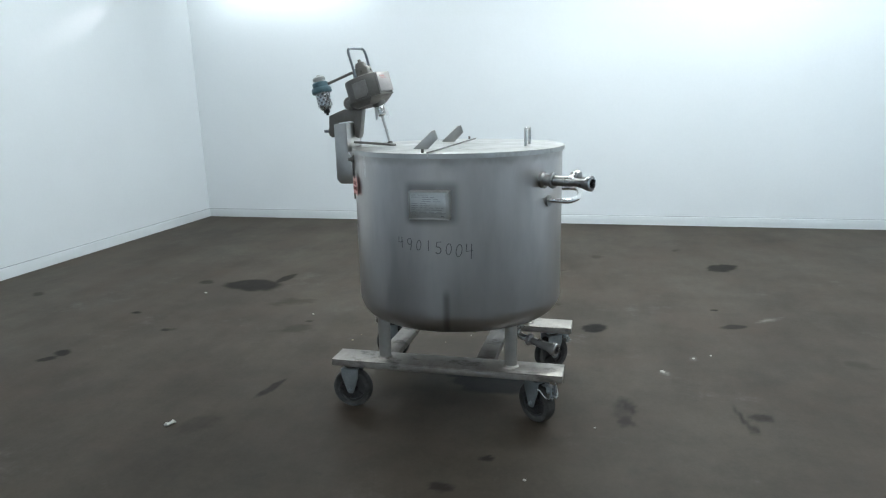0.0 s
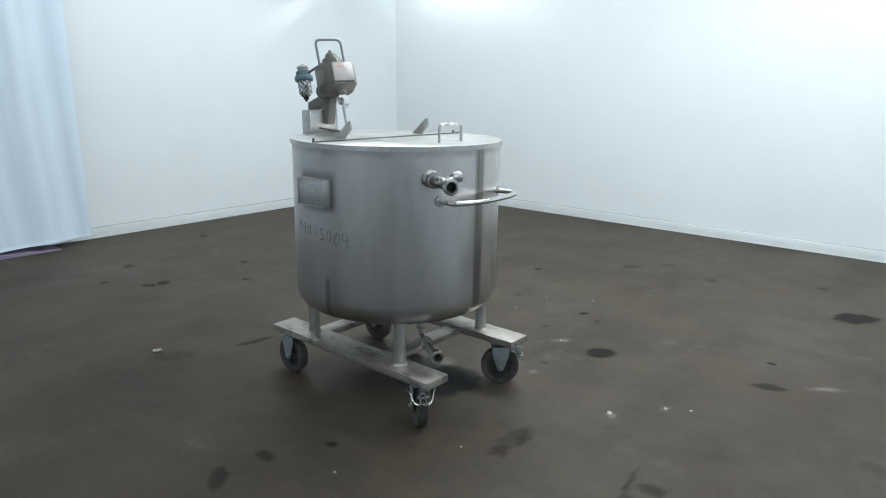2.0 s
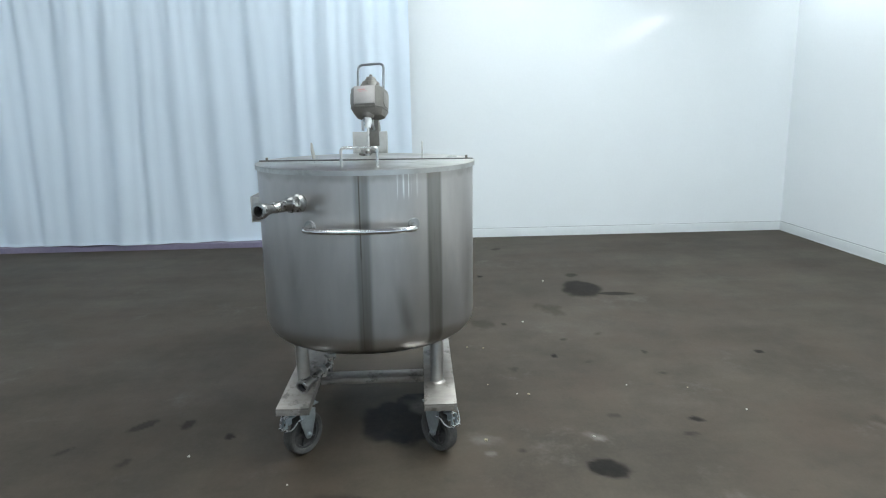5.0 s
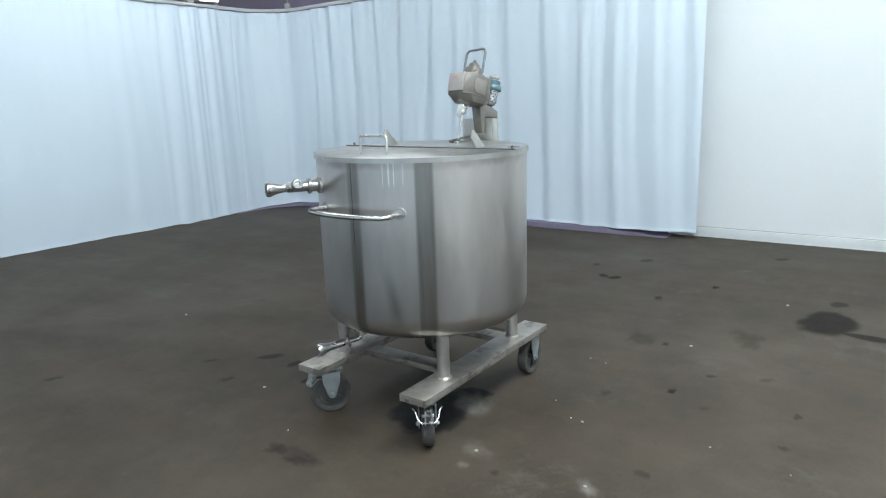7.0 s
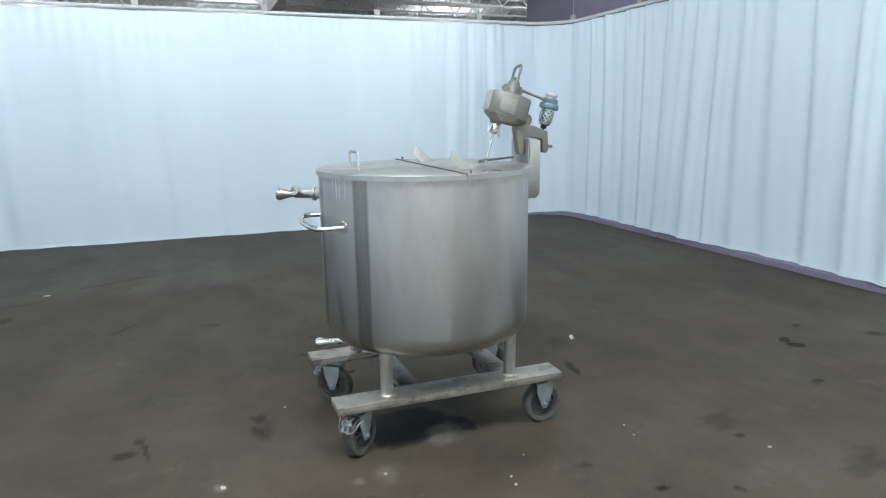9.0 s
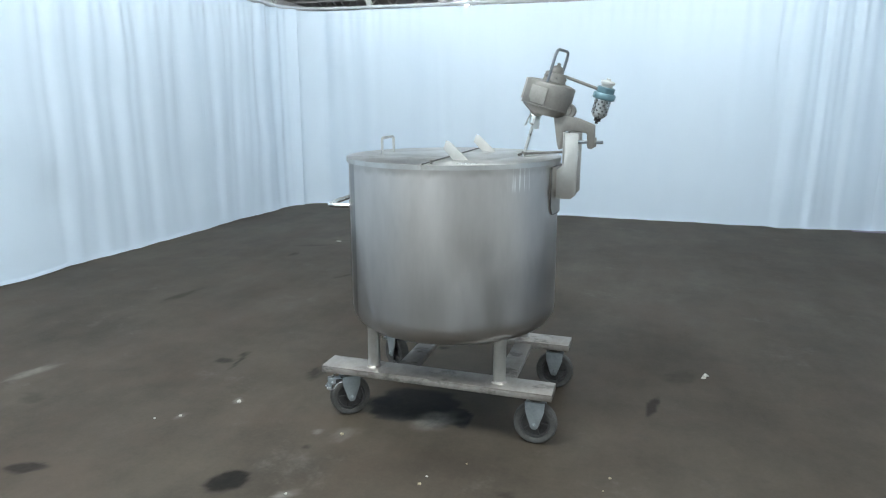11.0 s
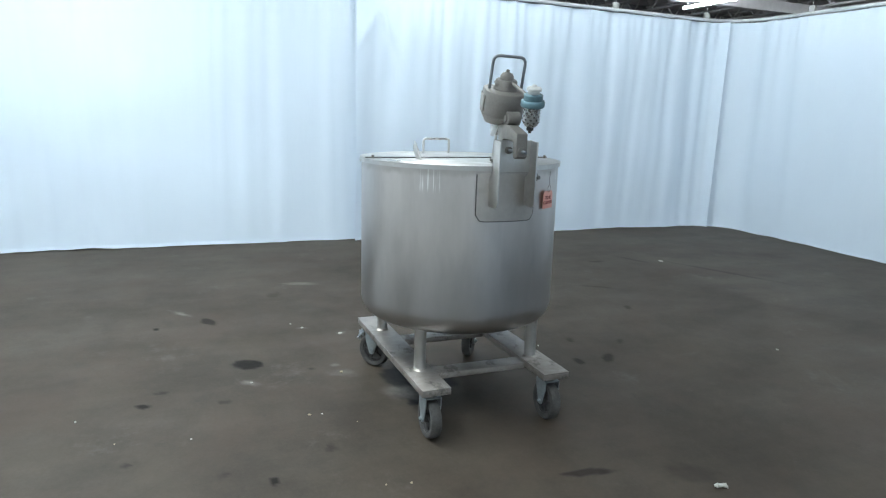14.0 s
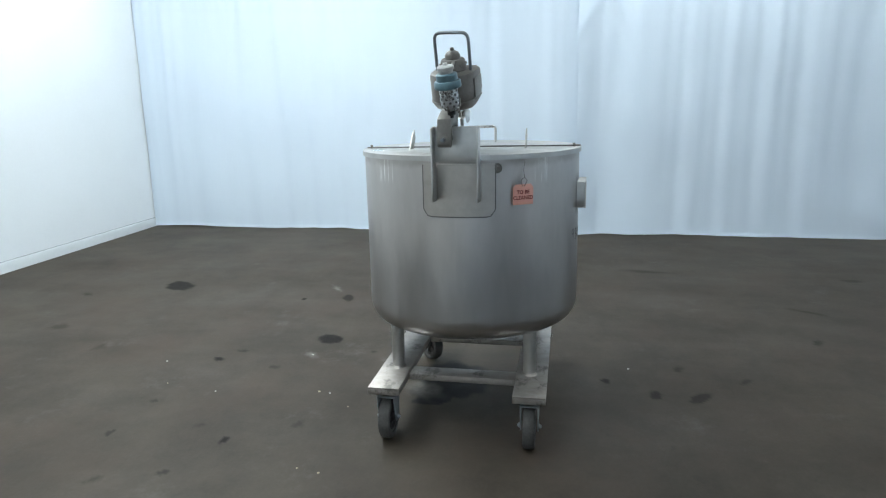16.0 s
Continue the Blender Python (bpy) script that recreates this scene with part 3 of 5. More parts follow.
for x in (-2.0, 3.5, 9.0):
    box(x - 0.1, x + 0.1, FAR_S, N_Y, CEIL - 0.75, CEIL - 0.5, 0, bm)
tagged(part("ceiling", bm, DECK, None, smooth=False), "grey warehouse deck ceiling on open steel joists", "ceiling", kind="structure")


# ---- lamps ----
def ceiling_light(x, y, z, length, watts, lean=0.0, turn=0.0):
    t = thing("ceiling_light", (x, y, z), "white light fitting hanging above the floor", "light", "strip lights")
    h, w = length / 2, 0.1 if lean else 0.65
    part("housing", prism([(-w, 0), (w, 0), (w - 0.03, 0.05), (-w + 0.03, 0.05)], length, Matrix(((0, 0, 1, -h), (1, 0, 0, 0), (0, 1, 0, 0), (0, 0, 0, 1))), 0.002), TRIM, t)
    part("diffuser", box(-h + 0.02, h - 0.02, -w + 0.02, w - 0.02, -0.012, -0.001, 0.003), GLOW, t, "glowing white diffuser")
    for s in (-1, 1):
        up = Matrix.Rotation(radians(-lean), 3, "X") @ Vector((0, 0, CEIL - z))
        part("suspension_wire", rod((s * h * 0.8, 0, 0.04), (s * h * 0.8, up.y, up.z), 0.004, 6), ALU_TRACK, t)
    t.rotation_euler = (radians(lean), 0, radians(turn))
    data = bpy.data.lights.new("strip_lamp", "AREA")
    data.shape, data.size, data.size_y, data.energy, data.color = "RECTANGLE", length, 2 * w - 0.04, watts, LAMP_COLOUR
    lamp = new("strip_lamp", data)
    lamp.parent = t
    lamp.location = (0, 0, -0.02)
    return t


fittings = [ceiling_light(*row) for row in LAMPS]
# unseen spot added to draw the slanting light streak on the west wall
data = bpy.data.lights.new("wall_streak_spot", "SPOT")
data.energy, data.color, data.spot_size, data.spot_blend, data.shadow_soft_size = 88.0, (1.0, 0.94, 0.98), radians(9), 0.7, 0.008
gap = new("wall_streak_spot", data)
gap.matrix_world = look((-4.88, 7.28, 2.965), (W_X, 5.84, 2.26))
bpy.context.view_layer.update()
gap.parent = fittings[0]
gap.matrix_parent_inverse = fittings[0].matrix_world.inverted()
# some of these tubes are unseen, added to brighten the hall ceiling
for x, y in ((3.5, -12.5), (8.1, -6.7), (-9.0, -9.0), (-8.0, -15.0), (-1.0, -15.0), (4.0, -15.0), (-3.0, -21.0), (7.0, 1.0), (2.5, -21.0)):
    tl = thing("tube_light", (x, y, 4.0), "bare glowing tube light hung in the hall beyond", "light", "tube lights in the hall")
    part("lamp_tube", rod((-0.9, 0, 0), (0.9, 0, 0), 0.03, 12), TUBE, tl, "glowing white tube")
    for s in (-0.8, 0.8):
        part("suspension_wire", rod((s, 0, 0.03), (s, 0, CEIL - 4.0), 0.006, 6), ALU_TRACK, tl)

# ---- curtains on a hung track ----
TRACK_Z = 2.765


def track_line(step=0.02, bend=0.55):
    """Points and outward normals along the track: down the east side, across the south, up the west side."""
    corners = [Vector((E_X, N_Y - 0.012)), Vector((E_X, S_Y)), Vector((-4.94, S_Y)), Vector((-4.94, 3.335))]
    pts = [corners[0]]
    for a, c, d in zip(corners, corners[1:], corners[2:]):
        u, v = (a - c).normalized(), (d - c).normalized()
        mid = c + (u + v) * bend
        first = c + u * bend - mid
        a0 = math.atan2(first.y, first.x)
        for i in range(13):
            ang = a0 - math.pi / 2 * i / 12
            pts.append(mid + Vector((math.cos(ang), math.sin(ang))) * bend)
    pts.append(corners[-1])
    out, run = [], 0.0
    for a, b in zip(pts, pts[1:]):
        n = max(1, round((b - a).length / step))
        for i in range(n):
            out.append((run + (b - a).length * i / n, a.lerp(b, i / n), (b - a).normalized()))
        run += (b - a).length
    out.append((run, pts[-1], (pts[-1] - pts[-2]).normalized()))
    return out, run


LINE, RUN = track_line()


def crisp_rim(ob):
    """Marks the open border sharp, so that the thickness does not round the shading."""
    me = ob.data
    uses = {}
    for p in me.polygons:
        for k in p.edge_keys:
            uses[k] = uses.get(k, 0) + 1
    for e in me.edges:
        if uses[tuple(sorted(e.vertices))] == 1:
            e.use_edge_sharp = True


def curtain(s0, s1, fold, wave, low, seed, label, lift=0.0, slack=0.5, swing=0.0, tuck=0.0):
    """One hanging panel between s0 and s1 of the track: soft folds that wander and merge on the way down, slack creases, a heavy hem."""
    cols = [c for c in LINE if s0 <= c[0] <= s1]
    rows = 40
    bm = bmesh.new()
    grid, foot = [], []
    for s, p, d in cols:
        out = Vector((d.y, -d.x))
        line = []
        bottom = (low(s) if callable(low) else low) + 0.014 * noise.noise((s * 1.1, seed, 0)) + 0.006 * noise.noise((s * 4.0, seed, 7))
        full = 0.62 + 0.75 * noise.noise((s * 0.55 / wave, seed + 5, 0))
        for r in range(rows + 1):
            f = r / rows
            z = bottom + (TRACK_Z - 0.03 - bottom) * f
            turn = 2 * math.pi * (s / wave + 0.75 * noise.noise((s * 0.9, seed, z * 0.10)) + 0.10 * noise.noise((s * 2.1, seed + 2, z * 0.5)))
            pleat = math.sin(turn + 0.55 * math.sin(turn)) * 0.034 * fold * max(full, 0.12) * (0.62 + 0.38 * f)
            side = 2.7 * turn + 5 * noise.noise((s * 1.7, seed + 9, z * 0.16))
            fine = math.sin(side) * 0.0085 * fold * (0.25 + 0.75 * f * f) * (0.6 + 0.8 * noise.noise((s * 1.5, seed + 13, z * 0.3)))
            gather = 0.007 * math.sin(s * 2 * math.pi / 0.13 + 4 * noise.noise((s, seed, 5))) * max(0, f - 0.8) * 5 * fold
            sway = noise.noise((s * 0.7, seed + 3, z * 0.15)) * 0.06 * (1 - f) * fold
            ru = noise.noise((s * 1.5 + z * 1.1, seed + 20, z * 1.2 - s * 0.5))
            sag = noise.noise((s * 2.6 - z * 1.5, seed + 24, z * 1.6))
            crease = (0.017 * ru + 0.007 * sag) * slack * (0.4 + 0.6 * math.sin(math.pi * min(1.0, 0.15 + f)))
            if tuck and s - s0 < 0.9:
                for at, rise, high, wide in ((0.06, 0.62, 2.15, 0.05), (0.34, -0.40, 2.42, 0.04)):
                    far = (s - s0 - at - rise * (z - high)) / wide
                    crease += tuck * math.exp(-far * far) * math.exp(-((z - high - 0.1) / 0.38) ** 2)
            q = p + out * (sway + pleat + fine + gather + crease - 0.02 + swing * (1 - f) - lift * max(0.0, 1 - min(s - s0, s1 - s) / 0.25))
            line.append(bm.verts.new((q.x, q.y, z)))
        grid.append(line)
        foot.append((line[0].co.copy(), line[1].co.copy(), Vector((out.x, out.y, 0))))
    for a, b in zip(grid, grid[1:]):
        for r in range(rows):
            bm.faces.new((a[r], b[r], b[r + 1], a[r + 1]))
    ob = part("curtain", bm, CLOTH, None)
    crisp_rim(ob)
    sol = ob.modifiers.new("thickness", "SOLIDIFY")
    sol.thickness = 0.003
    tagged(ob, label, "curtain", "white curtains round the floor")
    hem = bmesh.new()
    strip = [(a + o * 0.009, a.lerp(b, 0.12) + o * 0.008, a.lerp(b, 0.42) + o * 0.0035) for a, b, o in foot]
    strip = [[hem.verts.new(v) for v in row] for row in strip]
    for p, q in zip(strip, strip[1:]):
        for k in range(2):
            hem.faces.new((p[k], q[k], q[k + 1], p[k + 1]))
    hem = part("hem", hem, CLOTH, ob, "doubled white hem that kicks out at the floor")
    crisp_rim(hem)
    hem.modifiers.new("thickness", "SOLIDIFY").thickness = 0.003
    return ob


E_END = N_Y - S_Y
KERB_FROM = E_END + 7.1


def kerb_height(s, y):
    """Height of the kerb at s along the track: it fades in round the corner and dies away at its north end."""
    f = min(1.0, max(0.0, (s - KERB_FROM - 0.15) / 1.1))
    return 0.004 + 0.055 * f * f * (3 - 2 * f) * min(1.0, max(0.0, (3.06 - y) / 0.76))


SEAM_A = 5.05
curtain(0.0, SEAM_A + 0.05, 0.55, 0.42, 0.008, 1.0, "white vinyl curtain panel hanging in soft folds by the wall", 0.0, 1.0, 0.02)
curtain(SEAM_A - 0.05, E_END - 0.2, 0.78, 0.46, 0.008, 17.0, "white vinyl curtain panel with slack creased folds", -0.085, 1.4, 0.02, 0.026)
curtain(E_END - 0.3, E_END + 6.1, 0.55, 0.8, 0.008, 31.0, "wide white vinyl curtain drawn nearly flat", 0.0, 0.8)
curtain(E_END + 6.0, E_END + 7.4, 1.1, 0.36, 0.008, 71.0, "narrow white vinyl curtain panel gathered at the corner", 0.05, 0.7)
curtain(E_END + 7.3, RUN, 1.35, 0.40, lambda s: 0.008 + kerb_height(s, 0.0), 47.0, "white vinyl curtain in deep regular folds above a gap", 0.04, 0.4)
bm = bmesh.new()
last = None
for s, p, d in [c for c in LINE if c[0] > KERB_FROM and c[1].y < 3.06]:
    out, h = Vector((d.y, -d.x)), kerb_height(s, p.y)
    row = [bm.verts.new((p.x + out.x * k, p.y + out.y * k, z)) for k, z in ((0.010, 0.0), (0.010, h - 0.003), (0.004, h), (-0.262, h), (-0.262, 0.0))]
    if last:
        for k in range(5):
            bm.faces.new((last[k], row[k], row[(k + 1) % 5], last[(k + 1) % 5]))
    else:
        bm.faces.new(row)
    last = row
bm.faces.new(last[::-1])
kerb = part("kerb", bm, PURPLE, None, smooth=False)
tagged(kerb, "low mauve painted kerb along the foot of the curtain", "kerb", kind="structure")

track = thing("curtain_track", (0, 0, TRACK_Z), "pale aluminium curtain track hung on short white brackets", "curtain track")
part("rail", tube([(p.x, p.y, 0) for s, p, d in LINE[::4]] + [(LINE[-1][1].x, LINE[-1][1].y, 0)], 0.021, 8), ALU_TRACK, track)
hang = 1.07
while hang < RUN:
    s, p, d = min(LINE, key=lambda c: abs(c[0] - hang))
    m = Matrix.Translation((p.x, p.y, 0)) @ Matrix.Rotation(math.atan2(d.y, d.x), 4, "Z")
    bm = box(-0.04, 0.04, -0.015, 0.015, 0.015, 0.085, 0.004)
    bmesh.ops.transform(bm, matrix=m, verts=bm.verts)
    rod((p.x, p.y, 0.08), (p.x, p.y, CEIL - 0.5 - TRACK_Z), 0.005, 6, bm)
    part("bracket", bm, CAP_WHITE, track, "short white hanger bracket")
    hang += 1.45

# ---- stainless tank on its wheeled frame ----
CX, CY, R = -0.765, 3.16, 0.4925
LID_Z = 1.240
LEAN = Matrix.Translation((0, 0, 0.46)) @ Matrix.Rotation(radians(-0.4), 4, "X") @ Matrix.Rotation(radians(0.25), 4, "Y") @ Matrix.Translation((0, 0, -0.46))
tank = thing("mixing_tank", (CX, CY, 0), "round satin stainless steel tank on a four-wheeled frame, streaked and scuffed", "tank")
AX = {"l": -1.315 - CX, "r": -0.228 - CX}
Y_NEAR, Y_FAR = (2.788 - CY, 2.925 - CY), (3.405 - CY, 3.542 - CY)
RAIL_TOP = 0.262


def polar(deg, r, z):
    return Vector((r * math.cos(radians(deg)), r * math.sin(radians(deg)), z))


# shell with rolled rim, knuckle and shallow dished bottom
prof = [(R - 0.004, 1.225), (R, 1.222), (R, 0.56)]
prof += [(R - 0.066 * (1 - math.cos(a)), 0.545 - 0.09 * math.sin(a)) for a in (radians(x) for x in range(0, 91, 9))]
prof += [(0.30, 0.441), (0.15, 0.431), (0, 0.428)]
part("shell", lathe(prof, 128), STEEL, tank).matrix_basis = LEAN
part("bottom_seam", lathe([(R - 0.052, 0.4635), (R - 0.049, 0.4575), (R - 0.062, 0.4535), (R - 0.068, 0.459)], 96), CAST_DARK, tank, "dark weld line round the bottom").matrix_basis = LEAN


def lid_half(a0, a1, seam, slot=None):
    """A flat half lid with a turned-down lip; seam is the straight edge's x."""
    rr = R + 0.009
    n = 56
    arc = [polar(a0 + (a1 - a0) * i / n, rr, 0) for i in range(n + 1)]
    arc = [Vector((max(v.x, seam) if seam > -0.015 else min(v.x, seam), v.y, 0)) for v in arc]
    edge = list(arc)
    if slot:
        i = min(range(len(edge)), key=lambda k: edge[k].x)
        keep = [v for v in edge if abs(v.y - slot[1]) > slot[2]]
        cut = next(k for k, v in enumerate(keep) if v.y < slot[1])
        e = [Vector((-math.sqrt(rr ** 2 - (slot[1] + s * slot[2]) ** 2), slot[1] + s * slot[2], 0)) for s in (1, -1)]
        nose = [Vector((slot[0] + slot[2] * math.sin(radians(q)), slot[1] + slot[2] * math.cos(radians(q)), 0)) for q in range(0, 181, 20)]
        edge = keep[:cut] + [e[0]] + nose + [e[1]] + keep[cut:]
    bm = prism([(v.x, v.y) for v in edge], 0.006, Matrix.Translation((0, 0, LID_Z - 0.006)), 0.0015)
    inner = [Vector((v.x, v.y, 0)) * ((rr - 0.004) / rr) for v in arc]
    for a, b, c, d in zip(arc, arc[1:], inner, inner[1:]):
        if slot and abs((a.y + b.y) / 2 - slot[1]) < slot[2]:
            continue
        q = [bm.verts.new((v.x, v.y, z)) for z in (LID_Z - 0.005, 1.219) for v in (a, b, d, c)]
        for loop in ((0, 1, 5, 4), (2, 3, 7, 6), (4, 5, 6, 7)):
            bm.faces.new([q[k] for k in loop])
    bmesh.ops.remove_doubles(bm, verts=bm.verts, dist=0.0002)
    return bm


SEAM = -0.012
lid = part("hinged_lid", lid_half(-91.4, 91.4, SEAM + 0.001), LID_TOP, tank, "hinged half lid of satin steel")
lid.matrix_basis = LEAN
fixed = part("fixed_lid", lid_half(91.4, 268.6, SEAM - 0.003, (-1.082 - CX, 3.135 - CY, 0.020)), LID_TOP, tank, "fixed half lid with a slot for the mixer shaft")
fixed.matrix_basis = LEAN
part("hinge_rod", tube([(SEAM - 0.002, -0.497, LID_Z + 0.003), (SEAM - 0.002, 0.497, LID_Z + 0.002)], 0.0032, 10), WELD, tank).matrix_basis = LEAN
part("slot_bar", tube([(-1.268 - CX, 3.100 - CY, LID_Z + 0.020), (-1.078 - CX, 3.104 - CY, LID_Z + 0.008), (-1.070 - CX, 3.130 - CY, LID_Z + 0.005)], 0.0060, 8, None, 0.008), CAST_DARK, fixed, "dark bar along the shaft slot")
for s in (-1, 1):
    part("hinge_stud", rod((SEAM - 0.03, s * 0.468, LID_Z), (SEAM - 0.03, s * 0.468, LID_Z + 0.016), 0.006, 10), CAST_DARK, fixed)
for y in (2.902 - CY, 3.420 - CY):
    m = Matrix(((1, 0, 0, -0.911 - CX), (0, 0, -1, y + 0.003), (0, 1, 0, LID_Z), (0, 0, 0, 1)))
    part("stop_fin", prism([(0, 0), (0.070, 0), (0.116, 0.046), (0.104, 0.083), (0.088, 0.079)], 0.006, m, 0.0012), LID_STEEL, fixed, "slanted steel stop plate")
hx = -0.432 - CX
part("lid_handle", tube([(hx, 3.082 - CY, LID_Z - 0.002), (hx, 3.082 - CY, 1.318), (hx, 3.232 - CY, 1.318), (hx, 3.232 - CY, LID_Z - 0.002)], 0.0062, 12, None, 0.016), ROD_STEEL, lid, "bent round bar lid handle")

# push bar on the front of the shell
pb = part("push_bar", tube([polar(-23.5, R - 0.004, 1.012), (-0.222 - CX, 2.942 - CY, 1.01), (-0.19 - CX, 3.06 - CY, 1.007), (-0.186 - CX, 3.16 - CY, 1.006), (-0.19 - CX, 3.27 - CY, 1.006), (-0.215 - CX, 3.395 - CY, 1.008), polar(26.5, R - 0.004, 1.008)], 0.0115, 14, None, 0.045, 7), BRIGHT, tank, "polished steel push bar")
for a in (-23.5, 26.5):
    part("mount_flange", rod(polar(a, R - 0.006, 1.01), polar(a, R + 0.008, 1.01), 0.026, 20), VALVE_STEEL, pb)

# outlet valve, radial
VA = -28.8
side = Vector((-math.sin(radians(VA)), math.cos(radians(VA)), 0))


def along(profile, r0, z, steps=24, bm=None, a=VA, fall=0.0):
    p, q = polar(a, r0, z), polar(a, r0 + 1, z - fall)
    profile = [(r * 1.12, h) for r, h in profile]
    return lathe(profile, steps, aim(p, q), bm)


valve = part("outlet_valve", along([(0, -0.01), (0.033, -0.01), (0.033, 0.012), (0.024, 0.02), (0.022, 0.05), (0.020, 0.052), (0.020, 0.150), (0.016, 0.156), (0.0145, 0.165), (0, 0.165)], R, 1.107), VALVE_STEEL, tank, "dull steel sanitary valve")
bm = along([(0.022, 0), (0.029, 0.002), (0.031, 0.008), (0.029, 0.016), (0.022, 0.018)], R + 0.044, 1.107)
part("clamp_ring", bm, VALVE_STEEL, valve)
body = polar(VA, 0.615, 1.107)
tipb = body + side * 0.098 + Vector((0, 0, 0.026))
part("bonnet", lathe([(0, 0), (0.017, 0), (0.017, 0.05), (0.022, 0.054), (0.023, 0.060), (0.023, 0.084), (0.020, 0.090), (0.011, 0.091), (0.010, 0.086), (0, 0.086)], 22, aim(body, tipb)), VALVE_STEEL, valve, "side bonnet of the valve")
part("nozzle", along([(0.0150, 0), (0.0165, 0.020), (0.0205, 0.042), (0.0255, 0.060), (0.0285, 0.068), (0.0285, 0.082), (0.025, 0.085), (0.019, 0.085), (0.017, 0.05), (0.012, 0.03), (0, 0.03)], 0.650, 1.106), VALVE_STEEL, valve, "flared outlet nozzle")
# black disc stands in for the shade inside the nozzle
part("bore", along([(0, 0), (0.0165, 0), (0.0165, 0.002), (0, 0.002)], 0.704, 1.106), BLACK, valve, "black disc standing in for the shaded bore")

# drain line below
DA = -27.8
drain = part("drain_pipe", tube([polar(DA, 0.357, 0.47), polar(DA, 0.357, 0.368), polar(DA, 0.38, 0.362), polar(DA, 0.53, 0.344)], 0.0145, 16, None, 0.014), ROD_STEEL, tank, "steel drain line under the tank")
part("clamp_ring", lathe([(0.013, 0), (0.024, 0.002), (0.026, 0.009), (0.024, 0.016), (0.013, 0.018)], 20, Matrix.Translation(polar(DA, 0.357, 0.402))), VALVE_STEEL, drain)
part("clamp_ring", along([(0.013, 0), (0.024, 0.002), (0.026, 0.009), (0.024, 0.016), (0.013, 0.018)], 0.412, 0.3585, a=DA, fall=0.12), VALVE_STEEL, drain)
part("nozzle", along([(0.0135, -0.06), (0.0150, -0.058), (0.0165, 0.004), (0.0195, 0.036), (0.026, 0.050), (0.026, 0.072), (0.022, 0.075), (0.0165, 0.075), (0.015, 0.04), (0, 0.04)], 0.495, 0.3485, a=DA, fall=0.12), VALVE_STEEL, drain, "flared drain nozzle")
# black disc stands in for the shade inside the drain nozzle
part("bore", along([(0, 0), (0.0155, 0), (0.0155, 0.002), (0, 0.002)], 0.548, 0.342, a=DA, fall=0.12), BLACK, drain, "black disc standing in for the shaded bore")

# data plate on its raised holder
plate_m = Matrix.Translation(polar(-91.0, R, 1.032)) @ Matrix.Rotation(radians(-91.0 + 90), 4, "Z") @ Matrix.Rotation(radians(90), 4, "X")
holder = bmesh.new()
box(-0.081, 0.091, -0.057, 0.061, -0.025, 0.022, 0.004, holder)
bmesh.ops.transform(holder, matrix=plate_m, verts=holder.verts)
holder = part("plate_holder", holder, LID_STEEL, tank, "raised welded steel plate holder")
rim = bmesh.new()
for x0, x1, y0, y1 in ((-0.081, 0.091, 0.056, 0.061), (-0.081, 0.091, -0.057, -0.052), (-0.081, -0.077, -0.0515, 0.0555), (0.078, 0.091, -0.0515, 0.0555)):
    box(x0, x1, y0, y1, 0.0222, 0.0295, 0.0015, rim)
bmesh.ops.transform(rim, matrix=plate_m, verts=rim.verts)
part("rim", rim, LID_STEEL, holder)
dp = bmesh.new()
box(-0.0765, 0.0775, -0.0515, 0.0555, 0.0222, 0.0242, 0.0006, dp)
bmesh.ops.transform(dp, matrix=plate_m, verts=dp.verts)
dplate = part("data_plate", dp, PLATE_ALU, holder, "etched aluminium data plate, too worn to read")
bars = random.Random(4)
for i in range(9):
    y = 0.045 - i * 0.0088
    x = -0.07
    while x < 0.045:
        w = bars.uniform(0.012, 0.045)
        if bars.random() < 0.8:
            b = box(x, min(x + w, 0.068), y - 0.0009, y + 0.0009, 0.0240, 0.0246, 0)
            bmesh.ops.transform(b, matrix=plate_m, verts=b.verts)
            part("print_bar", b, PRINT_GREY, dplate)
        x += w + 0.008
for bx in ((-0.0765, 0.0775, -0.0305, -0.0295), (-0.07, -0.05, -0.0395, -0.0375), (0.056, 0.068, -0.044, -0.041)):
    b = box(*bx, 0.0240, 0.0246, 0)
    bmesh.ops.transform(b, matrix=plate_m, verts=b.verts)
    part("print_bar", b, PRINT_GREY, dplate)

# stock number written by hand on the shell, stroke by stroke in a box 1 wide and 2 high
def oval(x, y, rx, ry, a0=90, a1=470, n=14):
    return [(x + rx * math.cos(radians(a0 + (a1 - a0) * i / n)), y + ry * math.sin(radians(a0 + (a1 - a0) * i / n))) for i in range(n + 1)]


